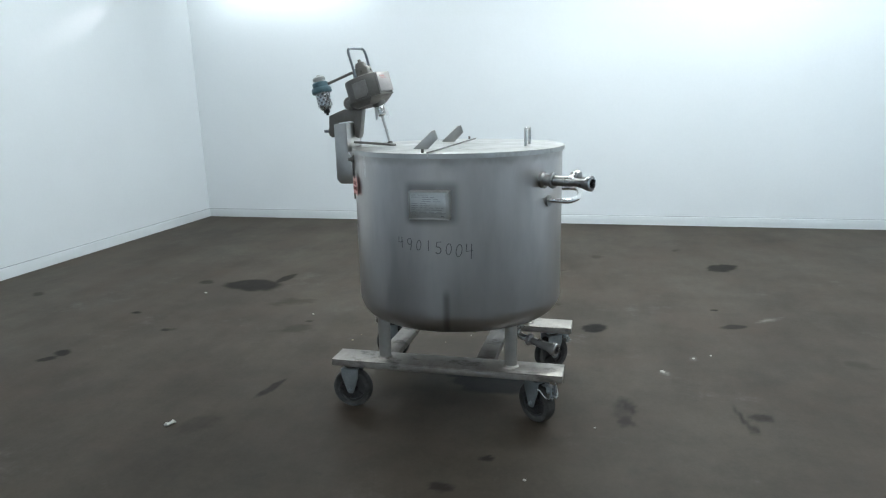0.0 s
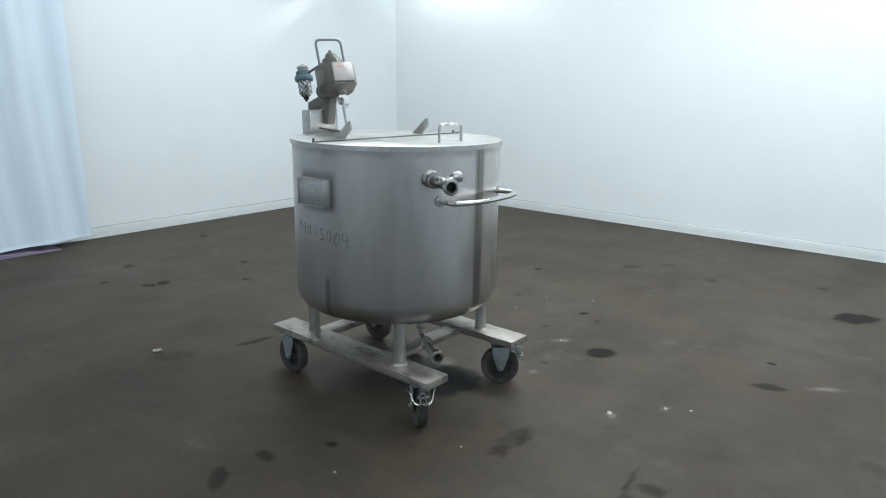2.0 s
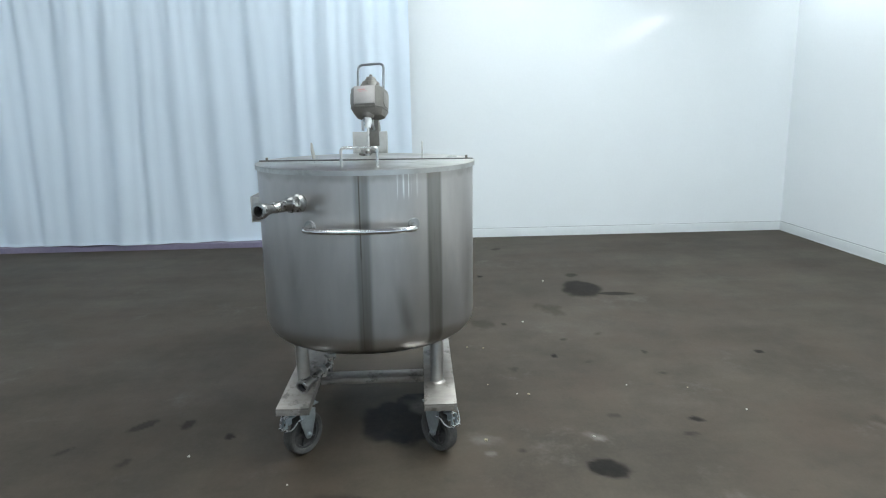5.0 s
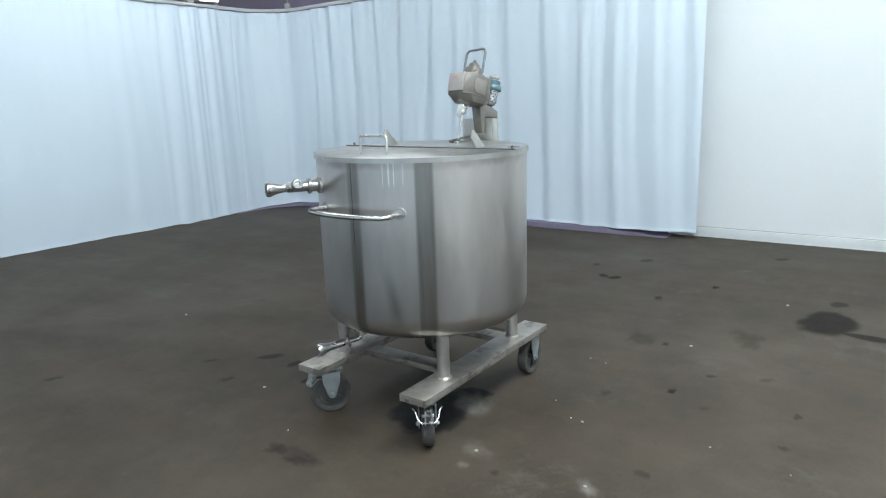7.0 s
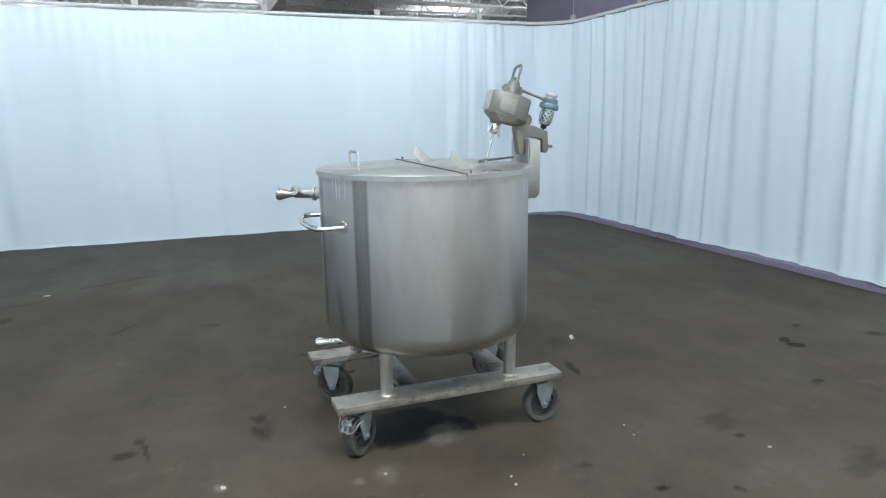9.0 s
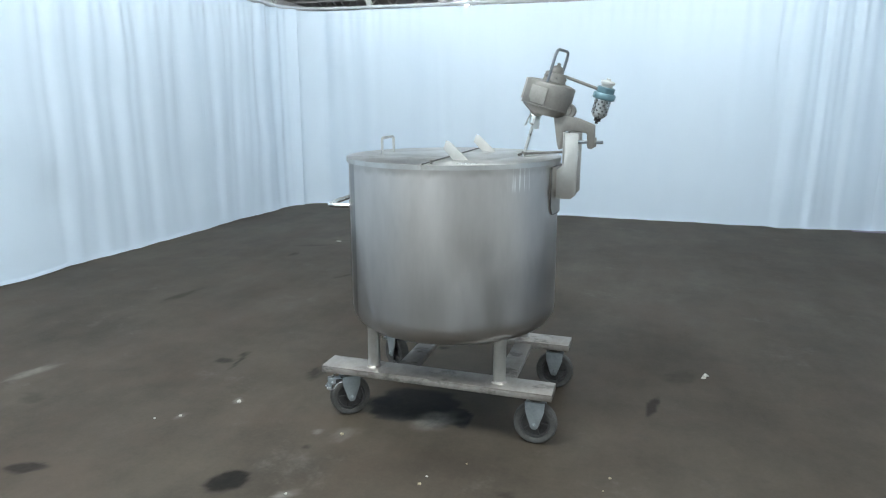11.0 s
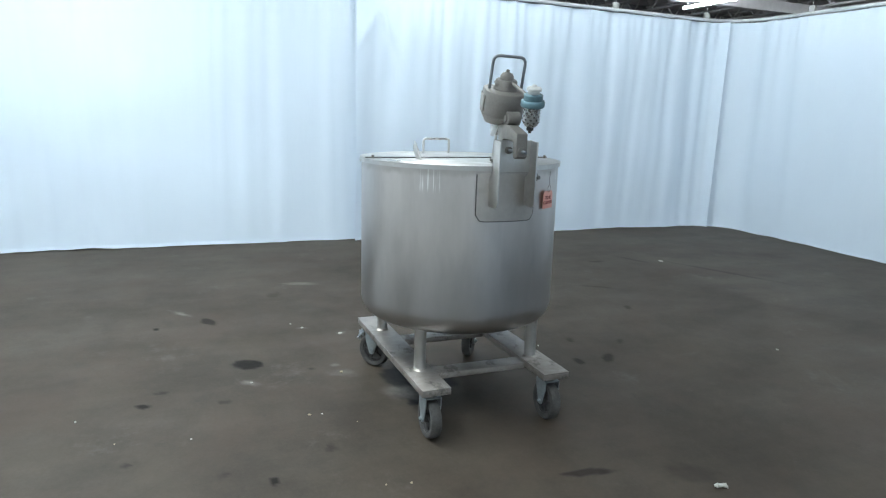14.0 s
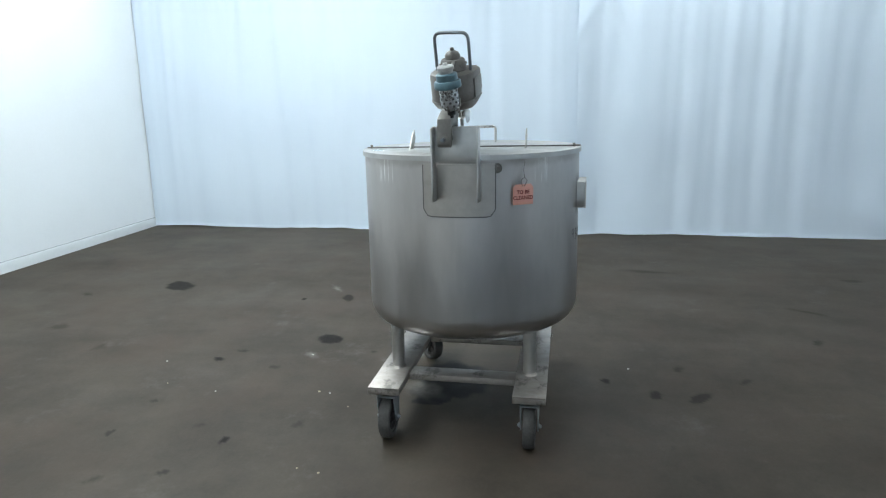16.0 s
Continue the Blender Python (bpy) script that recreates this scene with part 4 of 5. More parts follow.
STROKES = {
    "4": [[(-0.30, 1.0), (-0.42, 0.0), (0.45, 0.08)], [(0.32, 0.95), (0.26, 0.1), (0.18, -1.0)]],
    "9": [oval(-0.02, 0.42, 0.40, 0.50, 40, 400) + [(0.34, -0.2), (0.22, -1.0)]],
    "0": [oval(0.0, 0.0, 0.42, 0.92, 100, 475)],
    "1": [[(0.08, 0.95), (0.0, 0.0), (-0.05, -0.95)]],
    "5": [[(0.42, 0.92), (-0.28, 0.86), (-0.34, 0.10)] + oval(-0.05, -0.40, 0.46, 0.52, 110, -140)],
}
A_STEP = 5.05
for i, (ch, dz, lean, k) in enumerate(zip("49015004", (0.862, 0.858, 0.855, 0.855, 0.848, 0.842, 0.836, 0.832), (-5, 4, 8, -3, 3, 6, 10, -2), (0.9, 0.95, 0.85, 0.9, 1.0, 0.95, 1.05, 1.2))):
    bm = bmesh.new()
    turn = Matrix.Rotation(radians(-lean), 2)
    for line in STROKES[ch]:
        pts = []
        for p in line:
            q = turn @ Vector(p) * (0.0275 * k)
            pts.append(polar(-107.5 + i * A_STEP + math.degrees(q.x / R), R - 0.0010, dz + q.y))
        tube(pts, 0.0021, 6, bm)
    part("marker_digit", bm, INK, tank, "digit handwritten in black marker").matrix_basis = LEAN

# doubler pad and mixer bracket at the back
pad = bmesh.new()
cols = [164.5 + i * 2.125 for i in range(17)]


def pad_low(a):
    edge = min(a - 164.5, 198.5 - a) / 4.0
    return 0.997 + (0.03 * (1 - math.sqrt(max(0, 1 - (1 - edge) ** 2))) if edge < 1 else 0)


outer = [(pad.verts.new(polar(a, R + 0.006, pad_low(a))), pad.verts.new(polar(a, R + 0.006, 1.208))) for a in cols]
inner = [(pad.verts.new(polar(a, R - 0.010, pad_low(a))), pad.verts.new(polar(a, R - 0.010, 1.208))) for a in cols]
for (a, b), (c, d), (e, f), (g, h) in zip(outer, outer[1:], inner, inner[1:]):
    pad.faces.new((a, c, d, b))
    pad.faces.new((a, e, g, c))
    pad.faces.new((b, d, h, f))
for o, n in ((outer[0], inner[0]), (outer[-1], inner[-1])):
    pad.faces.new((o[0], o[1], n[1], n[0]))
part("doubler_pad", pad, PAD_STEEL, tank, "rounded doubler plate welded to the shell")
pad_edge = [polar(164.5, R + 0.004, 1.205)] + [polar(a, R + 0.004, pad_low(a)) for a in cols] + [polar(198.5, R + 0.004, 1.205)]
part("pad_weld", tube(pad_edge, 0.0030, 8), WELD, tank, "dark weld line round the doubler plate")
bx0, bx1 = -1.344 - CX, -1.285 - CX
by0, by1 = 3.056 - CY, 3.240 - CY
bracket = part("mixer_bracket", box(bx1 - 0.004, bx1 + 0.004, by0, by1, 1.218, 1.356, 0.0015), LID_STEEL, tank, "upright steel mounting plate for the mixer")
for y in (by0, by1 - 0.007):
    m = Matrix(((1, 0, 0, 0), (0, 0, -1, y + 0.007), (0, 1, 0, 0), (0, 0, 0, 1)))
    ix = -math.sqrt((R + 0.004) ** 2 - max(abs(y), abs(y + 0.007)) ** 2)
    part("flange", prism([(bx0, 1.085), (bx0 + 0.02, 1.066), (ix, 1.066), (ix, 1.19), (bx1 + 0.006, 1.212), (bx1 + 0.006, 1.357), (bx0, 1.350)], 0.007, m, 0.0012), LID_STEEL, bracket)
st = part("vent_stub", lathe([(0, -0.01), (0.012, -0.01), (0.012, 0.012), (0.009, 0.014), (0.009, 0.024), (0, 0.024)], 16, aim(polar(-160.6, R, 1.19), polar(-160.6, R + 1, 1.19))), CAST, tank, "small dull capped steel stub")
lug = bmesh.new()
lathe([(0, -0.004), (0.02, -0.004), (0.02, 0.003), (0, 0.003)], 16, aim(polar(-160.6, R, 1.19), polar(-160.6, R + 1, 1.19)), lug)
part("stub_base", lug, CAST_DARK, st)

# legs, rails, cross bars
LX = (-1.070 - CX, -0.466 - CX)
LY = (2.868 - CY, 3.466 - CY)
for x in LX:
    for y in LY:
        leg = part("leg", rod((x, y, RAIL_TOP - 0.002), (x, y, 0.53), 0.0285, 24), LID_STEEL, tank)
        part("weld_bead", lathe([(0.028, 0.008), (0.033, 0.005), (0.037, 0.0)], 24, Matrix.Translation((x, y, RAIL_TOP))), RAIL_STEEL, leg)
for y0, y1 in (Y_NEAR, Y_FAR):
    bm = box(AX["l"], AX["r"], y0, y1, RAIL_TOP - 0.008, RAIL_TOP, 0.0015)
    box(AX["l"], AX["r"], y0, y0 + 0.006, RAIL_TOP - 0.032, RAIL_TOP - 0.0085, 0.0012, bm)
    box(AX["l"], AX["r"], y1 - 0.006, y1, RAIL_TOP - 0.032, RAIL_TOP - 0.0085, 0.0012, bm)
    box(AX["l"], AX["l"] + 0.006, y0 + 0.0065, y1 - 0.0065, RAIL_TOP - 0.032, RAIL_TOP - 0.0085, 0.0012, bm)
    box(AX["r"] - 0.006, AX["r"], y0 + 0.0065, y1 - 0.0065, RAIL_TOP - 0.032, RAIL_TOP - 0.0085, 0.0012, bm)
    part("rail", bm, RAIL_STEEL, tank, "flat scuffed steel frame rail")
for x0, x1 in ((-1.125 - CX, -1.035 - CX), (-0.645 - CX, -0.555 - CX)):
    bm = box(x0, x1, Y_NEAR[1] + 0.001, Y_FAR[0] - 0.001, RAIL_TOP - 0.018, RAIL_TOP - 0.012, 0.0015)
    for xx in (x0, x1 - 0.006):
        box(xx, xx + 0.006, Y_NEAR[1] + 0.001, Y_FAR[0] - 0.001, RAIL_TOP - 0.040, RAIL_TOP - 0.0185, 0.0012, bm)
    part("cross_bar", bm, RAIL_STEEL, tank)

WHEEL_R, AXLE_Z = 0.097, 0.097


def caster(x, y, heading, brake):
    """One caster; heading is the rolling direction in degrees, and the brake sits that way."""
    turn = Matrix.Translation((x, y, 0)) @ Matrix.Rotation(radians(heading), 4, "Z")

    def put(name, bm, mat, parent, label=""):
        bmesh.ops.transform(bm, matrix=turn, verts=bm.verts)
        return part(name, bm, mat, parent, label)

    top = RAIL_TOP - 0.033
    bm = box(-0.055, 0.055, -0.048, 0.048, top - 0.006, top + 0.001, 0.0015)
    box(-0.042, 0.042, -0.040, 0.040, top - 0.030, top - 0.0245, 0.0015, bm)
    c = put("caster", bm, ZINC, tank, "locking swivel caster" if brake else "rigid plate caster")
    put("swivel_bearing", lathe([(0, top - 0.0062), (0.034, top - 0.0062), (0.039, top - 0.010), (0.036, top - 0.015), (0.040, top - 0.019), (0.034, top - 0.0243), (0, top - 0.0243)], 24), CAST_DARK, c, "dark swivel bearing")
    for s in (-1, 1):
        m = Matrix(((1, 0, 0, 0), (0, 0, -1, s * 0.0365 + 0.0025), (0, 1, 0, 0), (0, 0, 0, 1)))
        put("fork_leg", prism([(-0.044, top - 0.024), (-0.041, top - 0.07), (-0.016, AXLE_Z - 0.012), (-0.008, AXLE_Z - 0.02), (0.008, AXLE_Z - 0.02), (0.016, AXLE_Z - 0.012), (0.041, top - 0.07), (0.044, top - 0.024)], 0.005, m, 0.001), ZINC, c, "tapered blue-grey zinc fork leg")
        put("axle_nut", lathe([(0, 0), (0.011, 0), (0.011, 0.007), (0.006, 0.009), (0.006, 0.013), (0, 0.013)], 6, aim((0, s * 0.0385, AXLE_Z), (0, s * 0.06, AXLE_Z))), ZINC, c)
    w = 0.025
    tyre = [(0.070, -w + 0.003), (0.076, -w), (WHEEL_R - 0.008, -w), (WHEEL_R - 0.003, -w + 0.004), (WHEEL_R, -0.008), (WHEEL_R, 0.008), (WHEEL_R - 0.003, w - 0.004), (WHEEL_R - 0.008, w), (0.076, w), (0.070, w - 0.003), (0.070, -w + 0.003)]
    spin = Matrix.Translation((0, 0, AXLE_Z)) @ Matrix.Rotation(radians(90), 4, "X")
    put("tyre", lathe(tyre, 40, spin), RUBBER, c, "dusty black rubber tyre")
    bm = lathe([(0.0695, -0.018), (0.0695, 0.018), (0.060, 0.019), (0.058, 0.007), (0.024, 0.007), (0.022, 0.026), (0, 0.026), (0, -0.026), (0.022, -0.026), (0.024, -0.007), (0.058, -0.007), (0.060, -0.019), (0.0695, -0.018)], 32, spin)
    for k in range(5):
        rib = box(0.02, 0.061, -0.004, 0.004, -0.016, 0.016, 0.001)
        bmesh.ops.transform(rib, matrix=spin @ Matrix.Rotation(radians(72 * k), 4, "Z"), verts=rib.verts)
        join(bm, rib)
    put("wheel_hub", bm, HUB, c, "dark ribbed wheel hub")
    if brake:
        bm = box(0.044, 0.078, -0.015, 0.015, top - 0.040, top - 0.034, 0.002)
        for e in (-0.015, 0.010):
            box(0.070, 0.104, e, e + 0.005, top - 0.062, top - 0.030, 0.0015, bm)
            box(0.092, 0.110, e, e + 0.005, top - 0.088, top - 0.060, 0.0015, bm)
        rod((0.090, -0.026, top - 0.052), (0.090, 0.026, top - 0.052), 0.0065, 10, bm)
        put("brake_pedal", bm, ZINC, c, "zinc brake pedal")
        put("pedal_step", box(0.098, 0.116, -0.021, 0.021, top - 0.080, top - 0.073, 0.002), ROD_STEEL, c, "bright worn pedal step")
        put("pedal_tongue", box(0.078, 0.096, -0.009, 0.009, top - 0.048, top - 0.026, 0.003), ROD_STEEL, c, "bright steel release tongue")
        put("brake_wire", tube([(0.05, -0.062, top - 0.036), (0.066, -0.052, top - 0.040), (0.086, -0.044, top - 0.068), (0.100, -0.030, top - 0.082), (0.104, 0.0, top - 0.084), (0.100, 0.030, top - 0.082), (0.086, 0.044, top - 0.068), (0.066, 0.052, top - 0.040), (0.05, 0.062, top - 0.036)], 0.0028, 8, None, 0.014), ROD_STEEL, c, "bent bright wire brake bail")
        put("brake_shoe", box(0.074, 0.088, -0.014, 0.014, 0.12, top - 0.047, 0.003), CAST_DARK, c)


caster(-1.240 - CX, 2.856 - CY, 180, False)
caster(-1.240 - CX, 3.474 - CY, 180, False)
caster(-0.348 - CX, 2.872 - CY, -38, True)
caster(-0.335 - CX, 3.466 - CY, 40, True)

# ---- air-driven mixer clamped on the bracket ----
MY = 3.158
MX, MZ = -1.178, 1.528
mixer = thing("portable_mixer", (MX, MY, MZ), "grey cast mixer head with tilted shaft, clamped above the tank lid", "mixer")
T = Matrix.Rotation(radians(-6), 4, "Z") @ Matrix.Rotation(radians(-15.5), 4, "Y") @ Matrix.Rotation(radians(-8), 4, "Z")


def tilted(bm):
    bmesh.ops.transform(bm, matrix=T, verts=bm.verts)
    return bm


def scaled(outline, k, shift=0.0, ky=None):
    return [(x * k + shift, y * (ky or k)) for x, y in outline]


def loft(layers):
    """Stacks of equal outlines at heights, closed at both ends."""
    bm = bmesh.new()
    rings = [[bm.verts.new((x, y, z)) for x, y in o] for z, o in layers]
    for p, q in zip(rings, rings[1:]):
        for i in range(len(p)):
            bm.faces.new((p[i], p[(i + 1) % len(p)], q[(i + 1) % len(p)], q[i]))
    bm.faces.new(rings[0][::-1])
    bm.faces.new(rings[-1])
    return bm


plan = [(0.070, -0.056), (0.070, 0.056), (0.036, 0.084), (-0.035, 0.088)]
plan += [(-0.04 + 0.094 * math.cos(radians(a)), 0.088 * math.sin(radians(a))) for a in range(105, 256, 15)]
plan += [(-0.035, -0.088), (0.036, -0.084)]
gear = loft([(-0.090, scaled(plan, 0.62, -0.018, 0.84)), (-0.068, scaled(plan, 0.92, -0.006, 0.96)), (-0.058, scaled(plan, 0.97, -0.003, 0.97)), (-0.052, plan), (0.040, plan), (0.046, scaled(plan, 0.97)), (0.052, scaled(plan, 0.72, -0.012))])
gear = part("gearbox", tilted(gear), CAST, mixer, "faceted grey-brown cast gearbox")
part("bottom_flange", tilted(prism(scaled(plan, 1.02), 0.006, Matrix.Translation((0, 0, -0.060)), 0.0012)), CAST_DARK, gear, "dark flange under the gearbox")
np_bm = tilted(box(0.0695, 0.079, -0.055, 0.055, -0.047, 0.044, 0.0025))
face = part("name_plate", np_bm, FACE_PLATE, gear, "pale metal plate with faded red print")
part("logo_bar", tilted(box(0.0788, 0.0796, -0.034, 0.006, 0.020, 0.028, 0)), FADED_RED, face, "faded red oval mark")
part("logo_bar", tilted(box(0.0788, 0.0796, -0.028, 0.020, 0.014, 0.0165, 0)), FADED_RED, face)
for s in (-1, 1):
    b = prism([(-0.050, 0.024), (0.028, 0.024), (0.028, -0.030), (0.012, -0.048), (-0.050, -0.048)], 0.006, Matrix(((1, 0, 0, 0), (0, 0, -1, 0.003), (0, 1, 0, 0), (0, 0, 0, 1))), 0.0015)
    bmesh.ops.transform(b, matrix=Matrix.Translation((0.0, s * 0.0885, 0)) @ Matrix.Rotation(radians(-s * 1.5), 4, "Z"), verts=b.verts)
    part("side_cover", tilted(b), COVER, gear, "pale grey cover plate with a clipped corner")
cap = part("motor_cap", tilted(lathe([(0, 0.05), (0.052, 0.05), (0.053, 0.056), (0.050, 0.060), (0.047, 0.088), (0.043, 0.093), (0.03, 0.094), (0.029, 0.108), (0.022, 0.119), (0.010, 0.124), (0.008, 0.125), (0.008, 0.133), (0.004, 0.136), (0, 0.136)], 28, Matrix.Translation((-0.030, 0, 0)))), CAST, mixer, "stepped round motor cap")
for a in range(0, 360, 60):
    p = Vector((-0.030 + 0.048 * math.cos(radians(a)), 0.048 * math.sin(radians(a)), 0.074))
    q = p + Vector((math.cos(radians(a)), math.sin(radians(a)), 0)) * 0.005
    part("cap_screw", tilted(rod(p, q, 0.006, 8)), CAST_DARK, cap)
part("bail_handle", tilted(tube([(-0.028, -0.070, 0.040), (-0.030, -0.070, 0.190), (-0.030, 0.070, 0.190), (-0.028, 0.070, 0.040)], 0.0062, 12, None, 0.030, 7)), BAIL_STEEL, mixer, "tall bent lifting bail")
part("neck", tilted(lathe([(0, -0.050), (0.032, -0.050), (0.032, -0.094), (0.029, -0.099), (0.025, -0.104), (0, -0.104)], 24, Matrix.Translation((0.008, 0, 0)))), CAST, mixer)
part("chuck", tilted(lathe([(0, -0.103), (0.024, -0.104), (0.026, -0.108), (0.026, -0.124), (0.021, -0.126), (0.021, -0.144), (0.013, -0.152), (0, -0.152)], 24, Matrix.Translation((0.008, 0, 0)))), BRIGHT, mixer, "bright steel shaft chuck")
shaft = part("shaft", tilted(rod((0.008, 0, -0.148), (0.008, 0, -0.46), 0.0072, 14)), ROD_STEEL, mixer, "slim steel mixer shaft")
part("shaft_collar", tilted(lathe([(0.007, -0.278), (0.013, -0.279), (0.013, -0.289), (0.007, -0.29)], 14, Matrix.Translation((0.008, 0, 0)))), CAST_DARK, shaft)
sleeve = bmesh.new()
tear = random.Random(8)
n = 28
cut = [tear.uniform(0.014, 0.026) + (0.036 if i % 9 < 4 else 0) for i in range(n)]
ring = []
for i in range(n):
    a = 2 * math.pi * i / n
    ring.append([sleeve.verts.new((0.008 + r * math.cos(a), r * math.sin(a), z)) for r, z in ((0.0275, -0.108), (0.030, -0.108 - cut[i] * 0.5), (0.036, -0.108 - cut[i]))])
for a, b in zip(ring, ring[1:] + ring[:1]):
    if a[2].co.z > -0.136:
        continue
    for k in range(2):
        sleeve.faces.new((a[k], b[k], b[k + 1], a[k + 1]))
sleeve = part("torn_sleeve", tilted(sleeve), CLEAR, mixer, "torn clear plastic sleeve round the chuck")
sleeve.modifiers.new("thickness", "SOLIDIFY").thickness = 0.0008

# clamp: C-shaped casting over the bracket, pivot ring and screws (all relative to the mixer's base)
def rel(x, y, z):
    return (x - MX, y - MY, z - MZ)


m = Matrix(((1, 0, 0, -MX), (0, 0, -1, 3.200 - MY), (0, 1, 0, -MZ), (0, 0, 0, 1)))
cl = bmesh.new()
prism([(-1.412, 1.293), (-1.398, 1.283), (-1.381, 1.287), (-1.376, 1.352), (-1.300, 1.362), (-1.279, 1.358), (-1.276, 1.285), (-1.256, 1.278), (-1.248, 1.300), (-1.230, 1.416), (-1.275, 1.424), (-1.330, 1.418), (-1.408, 1.388)], 0.052, m, 0.004, cl)
arm = part("clamp_arm", cl, CAST, mixer, "C-shaped cast clamp arm")
part("clamp_screw", rod(rel(-1.447, 3.174, 1.313), rel(-1.296, 3.174, 1.313), 0.0075, 12), BAIL_STEEL, arm, "steel clamp screw")
part("clamp_boss", rod(rel(-1.417, 3.174, 1.313), rel(-1.378, 3.174, 1.313), 0.021, 18), CAST, arm)
part("screw_foot", rod(rel(-1.303, 3.174, 1.313), rel(-1.2895, 3.174, 1.313), 0.016, 16), CAST_DARK, arm)
ringb = lathe([(0.017, -0.030), (0.030, -0.030), (0.032, -0.027), (0.032, 0.027), (0.030, 0.030), (0.017, 0.030), (0.017, -0.030)], 28, Matrix.Translation(rel(-1.290, 3.165, 1.446)) @ Matrix.Rotation(radians(90), 4, "X"))
pivot = part("pivot_ring", ringb, CAST, mixer, "round cast pivot ring")
# dark plug stands in for the shaded hole through the ring
part("pivot_hole_plug", rod(rel(-1.290, 3.130, 1.446), rel(-1.290, 3.200, 1.446), 0.0165, 18), CAST_DARK, pivot)
yoke = bmesh.new()
box(-1.286 - MX, -1.216 - MX, 3.135 - MY, 3.193 - MY, 1.428 - MZ, 1.472 - MZ, 0.004, yoke)
part("yoke", yoke, CAST_DARK, mixer)

# air line and filter
F_TOP, F_BOT = Vector(rel(-1.455, 3.158, 1.582)), Vector(rel(-1.409, 3.142, 1.392))
FM = aim(F_BOT, F_TOP) @ Matrix.Diagonal((1.14, 1.14, 1.04, 1))
part("air_line", rod(rel(-1.262, 3.158, 1.596), rel(-1.415, 3.163, 1.540), 0.0068, 12), CAST_DARK, mixer, "thin dark air line")
filt = part("air_filter", lathe([(0, 0.022), (0.012, 0.024), (0.022, 0.030), (0.028, 0.040), (0.030, 0.052), (0.030, 0.112), (0, 0.112)], 28, FM), BOWL, mixer, "air filter with perforated steel bowl guard")
part("drain_tip", lathe([(0, 0), (0.006, 0.001), (0.006, 0.010), (0.013, 0.012), (0.013, 0.024), (0, 0.024)], 14, FM), BLACK, filt)
part("collar", lathe([(0.029, 0.104), (0.041, 0.106), (0.043, 0.110), (0.043, 0.126), (0.040, 0.131), (0.031, 0.132)], 28, FM), TEAL, filt, "teal ribbed collar")
part("filter_head", lathe([(0, 0.13), (0.033, 0.13), (0.034, 0.134), (0.034, 0.152), (0.030, 0.156), (0, 0.156)], 24, FM), TEAL, filt, "blue-grey filter head")
knob = [(0, 0.155), (0.021, 0.155), (0.022, 0.166), (0.027, 0.168), (0.027, 0.177), (0.023, 0.181), (0.009, 0.183), (0.007, 0.190), (0, 0.190)]
part("adjusting_knob", lathe(knob, 16, FM), CAP_WHITE, filt, "dirty white knurled knob")
# dark discs laid on the uncut bowl imitate the shade in its holes
holes = bmesh.new()
for row in range(5):
    for k in range(9):
        a = 2 * math.pi * (k + 0.5 * (row % 2)) / 9
        p = Vector((0.0296 * math.cos(a), 0.0296 * math.sin(a), 0.046 + row * 0.0125))
        q = p + Vector((math.cos(a), math.sin(a), 0)) * 0.001
        lathe([(0, 0), (0.0042, 0), (0.0042, 0.001), (0, 0.001)], 8, FM @ aim(p, q), holes)
part("guard_hole_disc", holes, HOLE, filt, "dark round discs standing in for shaded perforations", smooth=False)

# ---- hanging tag ----
TA = -148.0
tag = thing("hang_tag", (CX, CY, 1.08), "salmon orange card tag hung by a wire loop", "tag")
tm = Matrix.Translation(polar(TA, R + 0.004, 0)) @ Matrix.Rotation(radians(TA + 90), 4, "Z") @ Matrix.Rotation(radians(90), 4, "X")
card = prism([(-0.046, -0.040), (0.046, -0.040), (0.046, 0.028), (0.034, 0.042), (-0.034, 0.042), (-0.046, 0.028)], 0.0016, tm, 0.0003)
card = part("card", card, ORANGE, tag)
for text, y, size in (("TO BE", 0.010, 0.0205), ("CLEANED", -0.013, 0.0205)):
    bm = lettering(text, size, 0.0003, 0.0006)
    bmesh.ops.transform(bm, matrix=tm @ Matrix.Translation((0, y, 0.0020)), verts=bm.verts)
    part("printed_words", bm, RED_INK, card, "printed words " + text, smooth=False)
bm = bmesh.new()
tube([tm @ Vector(p) for p in ((-0.004, 0.034, 0.003), (-0.012, 0.060, 0.004), (0.004, 0.070, 0.006), (0.018, 0.058, 0.004), (0.004, 0.034, 0.003))], 0.0012, 6, bm, 0.008)
tube([tm @ Vector(p) for p in ((0.004, 0.068, 0.005), (0.0, 0.10, 0.004), (0.004, 0.134, 0.006))], 0.0012, 6, bm)
part("wire", bm, CAST_DARK, tag, "thin dark wire")


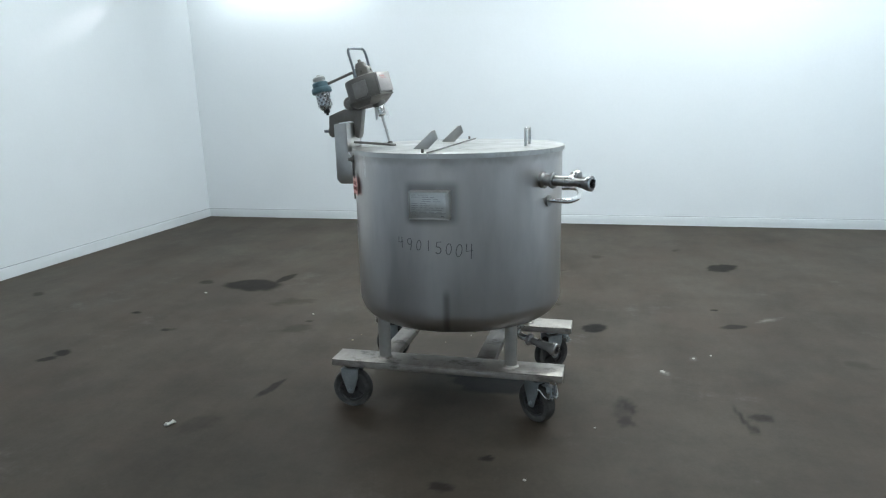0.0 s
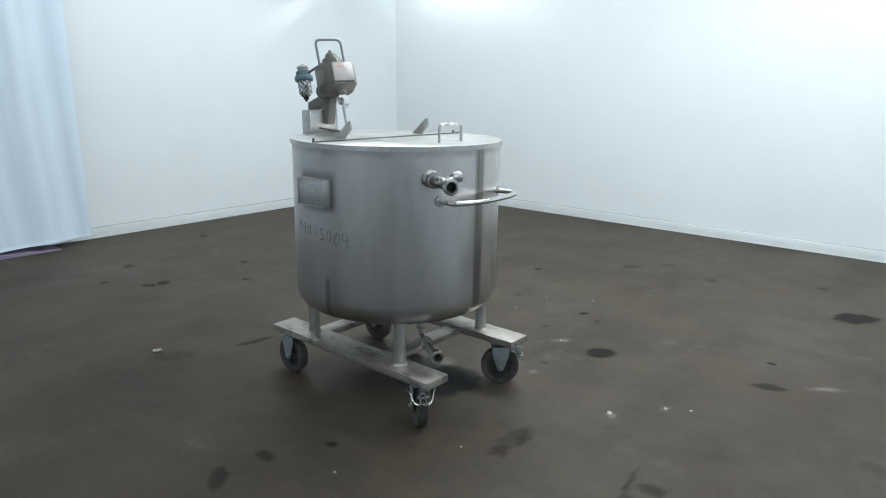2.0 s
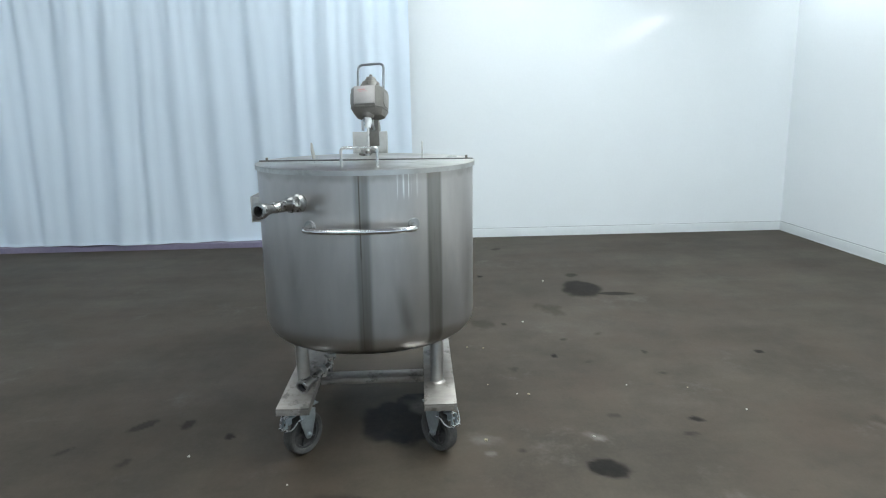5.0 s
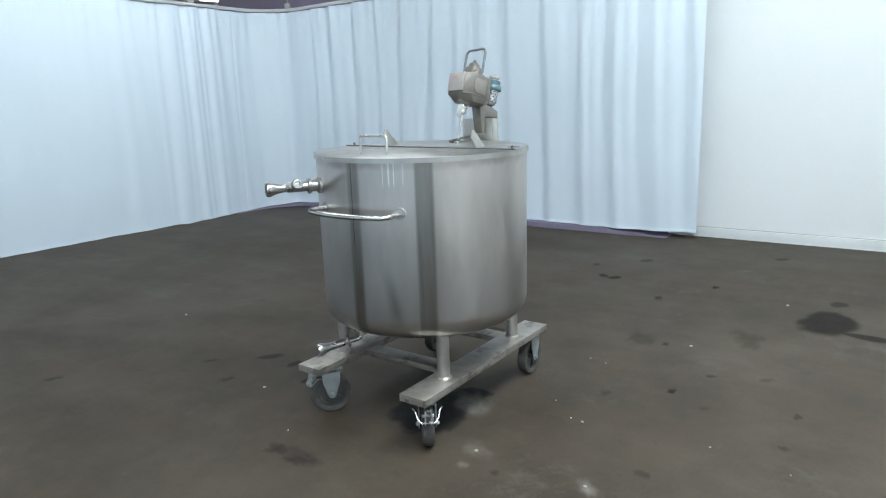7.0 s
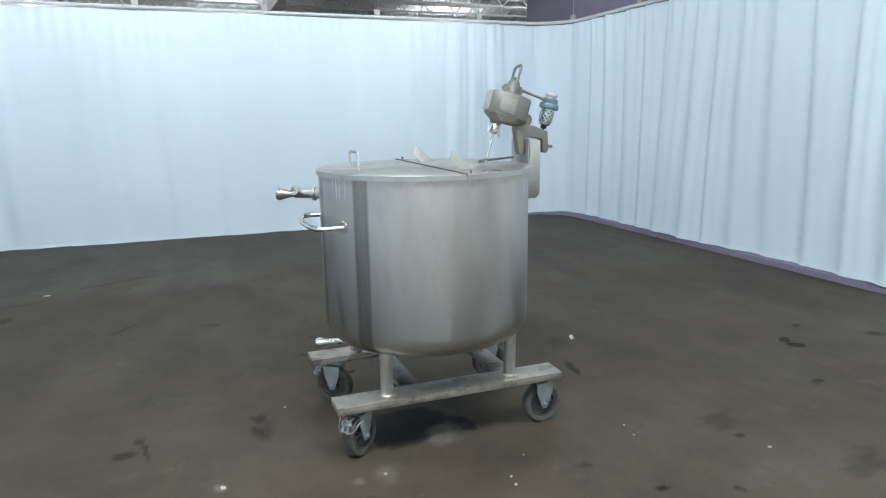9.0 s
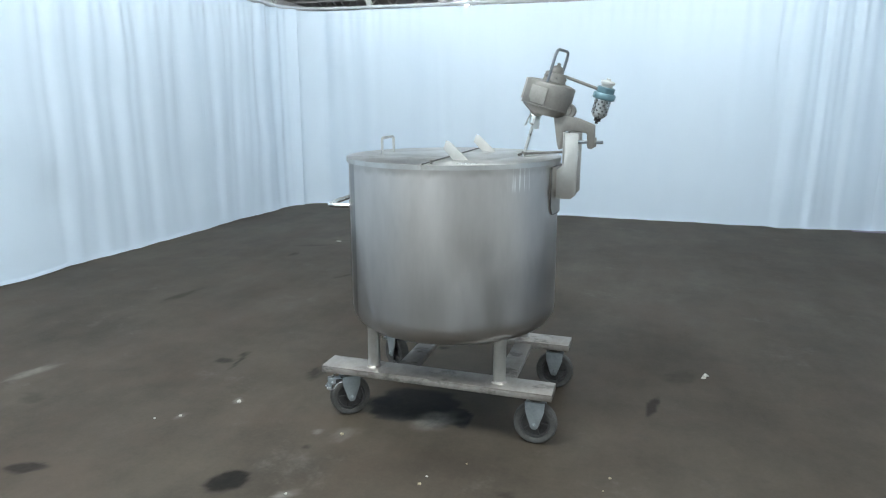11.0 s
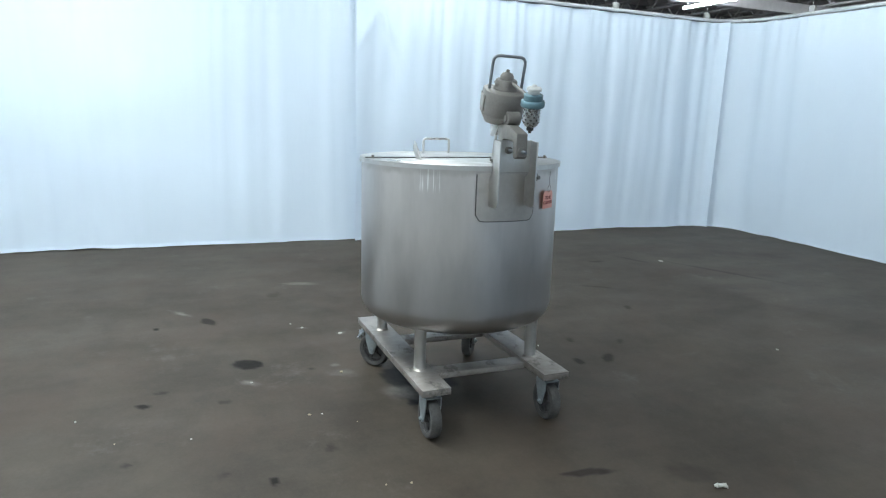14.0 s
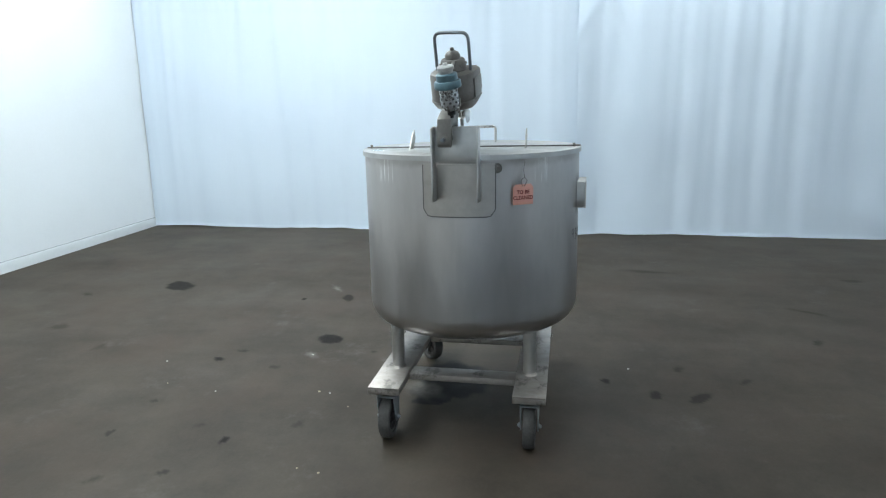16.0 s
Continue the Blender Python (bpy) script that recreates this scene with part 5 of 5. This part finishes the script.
# ---- marks and scraps on the floor ----
# x, y, size, kind
SCRAPS = [
    (0.43, 3.75, 0.024, 0), (0.25, 3.53, 0.042, 0), (-0.34, 2.37, 0.022, 0), (-0.39, 4.17, 0.02, 0), (-0.605, 4.98, 0.02, 0),
    (-0.87, 3.89, 0.016, 0), (-0.86, 3.95, 0.022, 1), (-0.87, 0.86, 0.022, 0), (-0.935, 4.49, 0.016, 0), (-3.13, 4.45, 0.03, 0),
    (-0.39, 3.68, 0.03, 1), (1.52, -0.20, 0.07, 0), (-2.045, 4.105, 0.028, 0), (-1.58, 3.68, 0.018, 1), (-1.56, 3.78, 0.014, 1),
    (-0.88, 4.80, 0.014, 1), (-0.085, 2.845, 0.014, 0), (0.53, 3.81, 0.018, 0), (-1.00, 3.75, 0.012, 1),
]


def packing_peanut(x, y, turn):
    """A bent two-lobed foam crumb, trodden flat on one side."""
    bm = bmesh.new()
    spine = [(-0.026, 0.004), (-0.018, -0.003), (-0.006, -0.004), (0.006, 0.002), (0.017, 0.006), (0.027, 0.002)]
    girth = (0.006, 0.0125, 0.0095, 0.0095, 0.012, 0.005)
    rings = [[bm.verts.new((px, py + g * math.cos(a), max(0.0, g * 0.75 + g * 0.8 * math.sin(a)))) for a in (2 * math.pi * k / 10 for k in range(10))] for (px, py), g in zip(spine, girth)]
    for p, q in zip(rings, rings[1:]):
        for k in range(10):
            bm.faces.new((p[k], p[(k + 1) % 10], q[(k + 1) % 10], q[k]))
    bm.faces.new(rings[0][::-1])
    bm.faces.new(rings[-1])
    ob = part("foam_crumb", bm, PAPER, None)
    ob.matrix_world = pose(x, y, 0.0005, 0, 0, turn)
    tagged(ob, "bent off-white foam packing crumb lying on the floor", "scrap", "scraps on the floor")


packing_peanut(-2.02, 2.49, 55)


def scrap(x, y, size, mat, seed):
    r = random.Random(seed)
    n = r.randint(5, 7)
    o = [(size * r.uniform(0.35, 0.6) * math.cos(2 * math.pi * i / n), size * r.uniform(0.25, 0.5) * math.sin(2 * math.pi * i / n)) for i in range(n)]
    bm = prism(o, min(0.006, size * 0.25))
    ob = part("floor_scrap", bm, mat, None, smooth=False)
    ob.matrix_world = pose(x, y, 0.0005, 0, 0, r.uniform(0, 360))
    tagged(ob, "small torn pale scrap lying on the floor" if mat == PAPER else "small tan crumb lying on the floor", "scrap", "scraps on the floor")


for i, (x, y, s, k) in enumerate(SCRAPS):
    scrap(x, y, s * 0.72, (PAPER, TAN)[k], i)
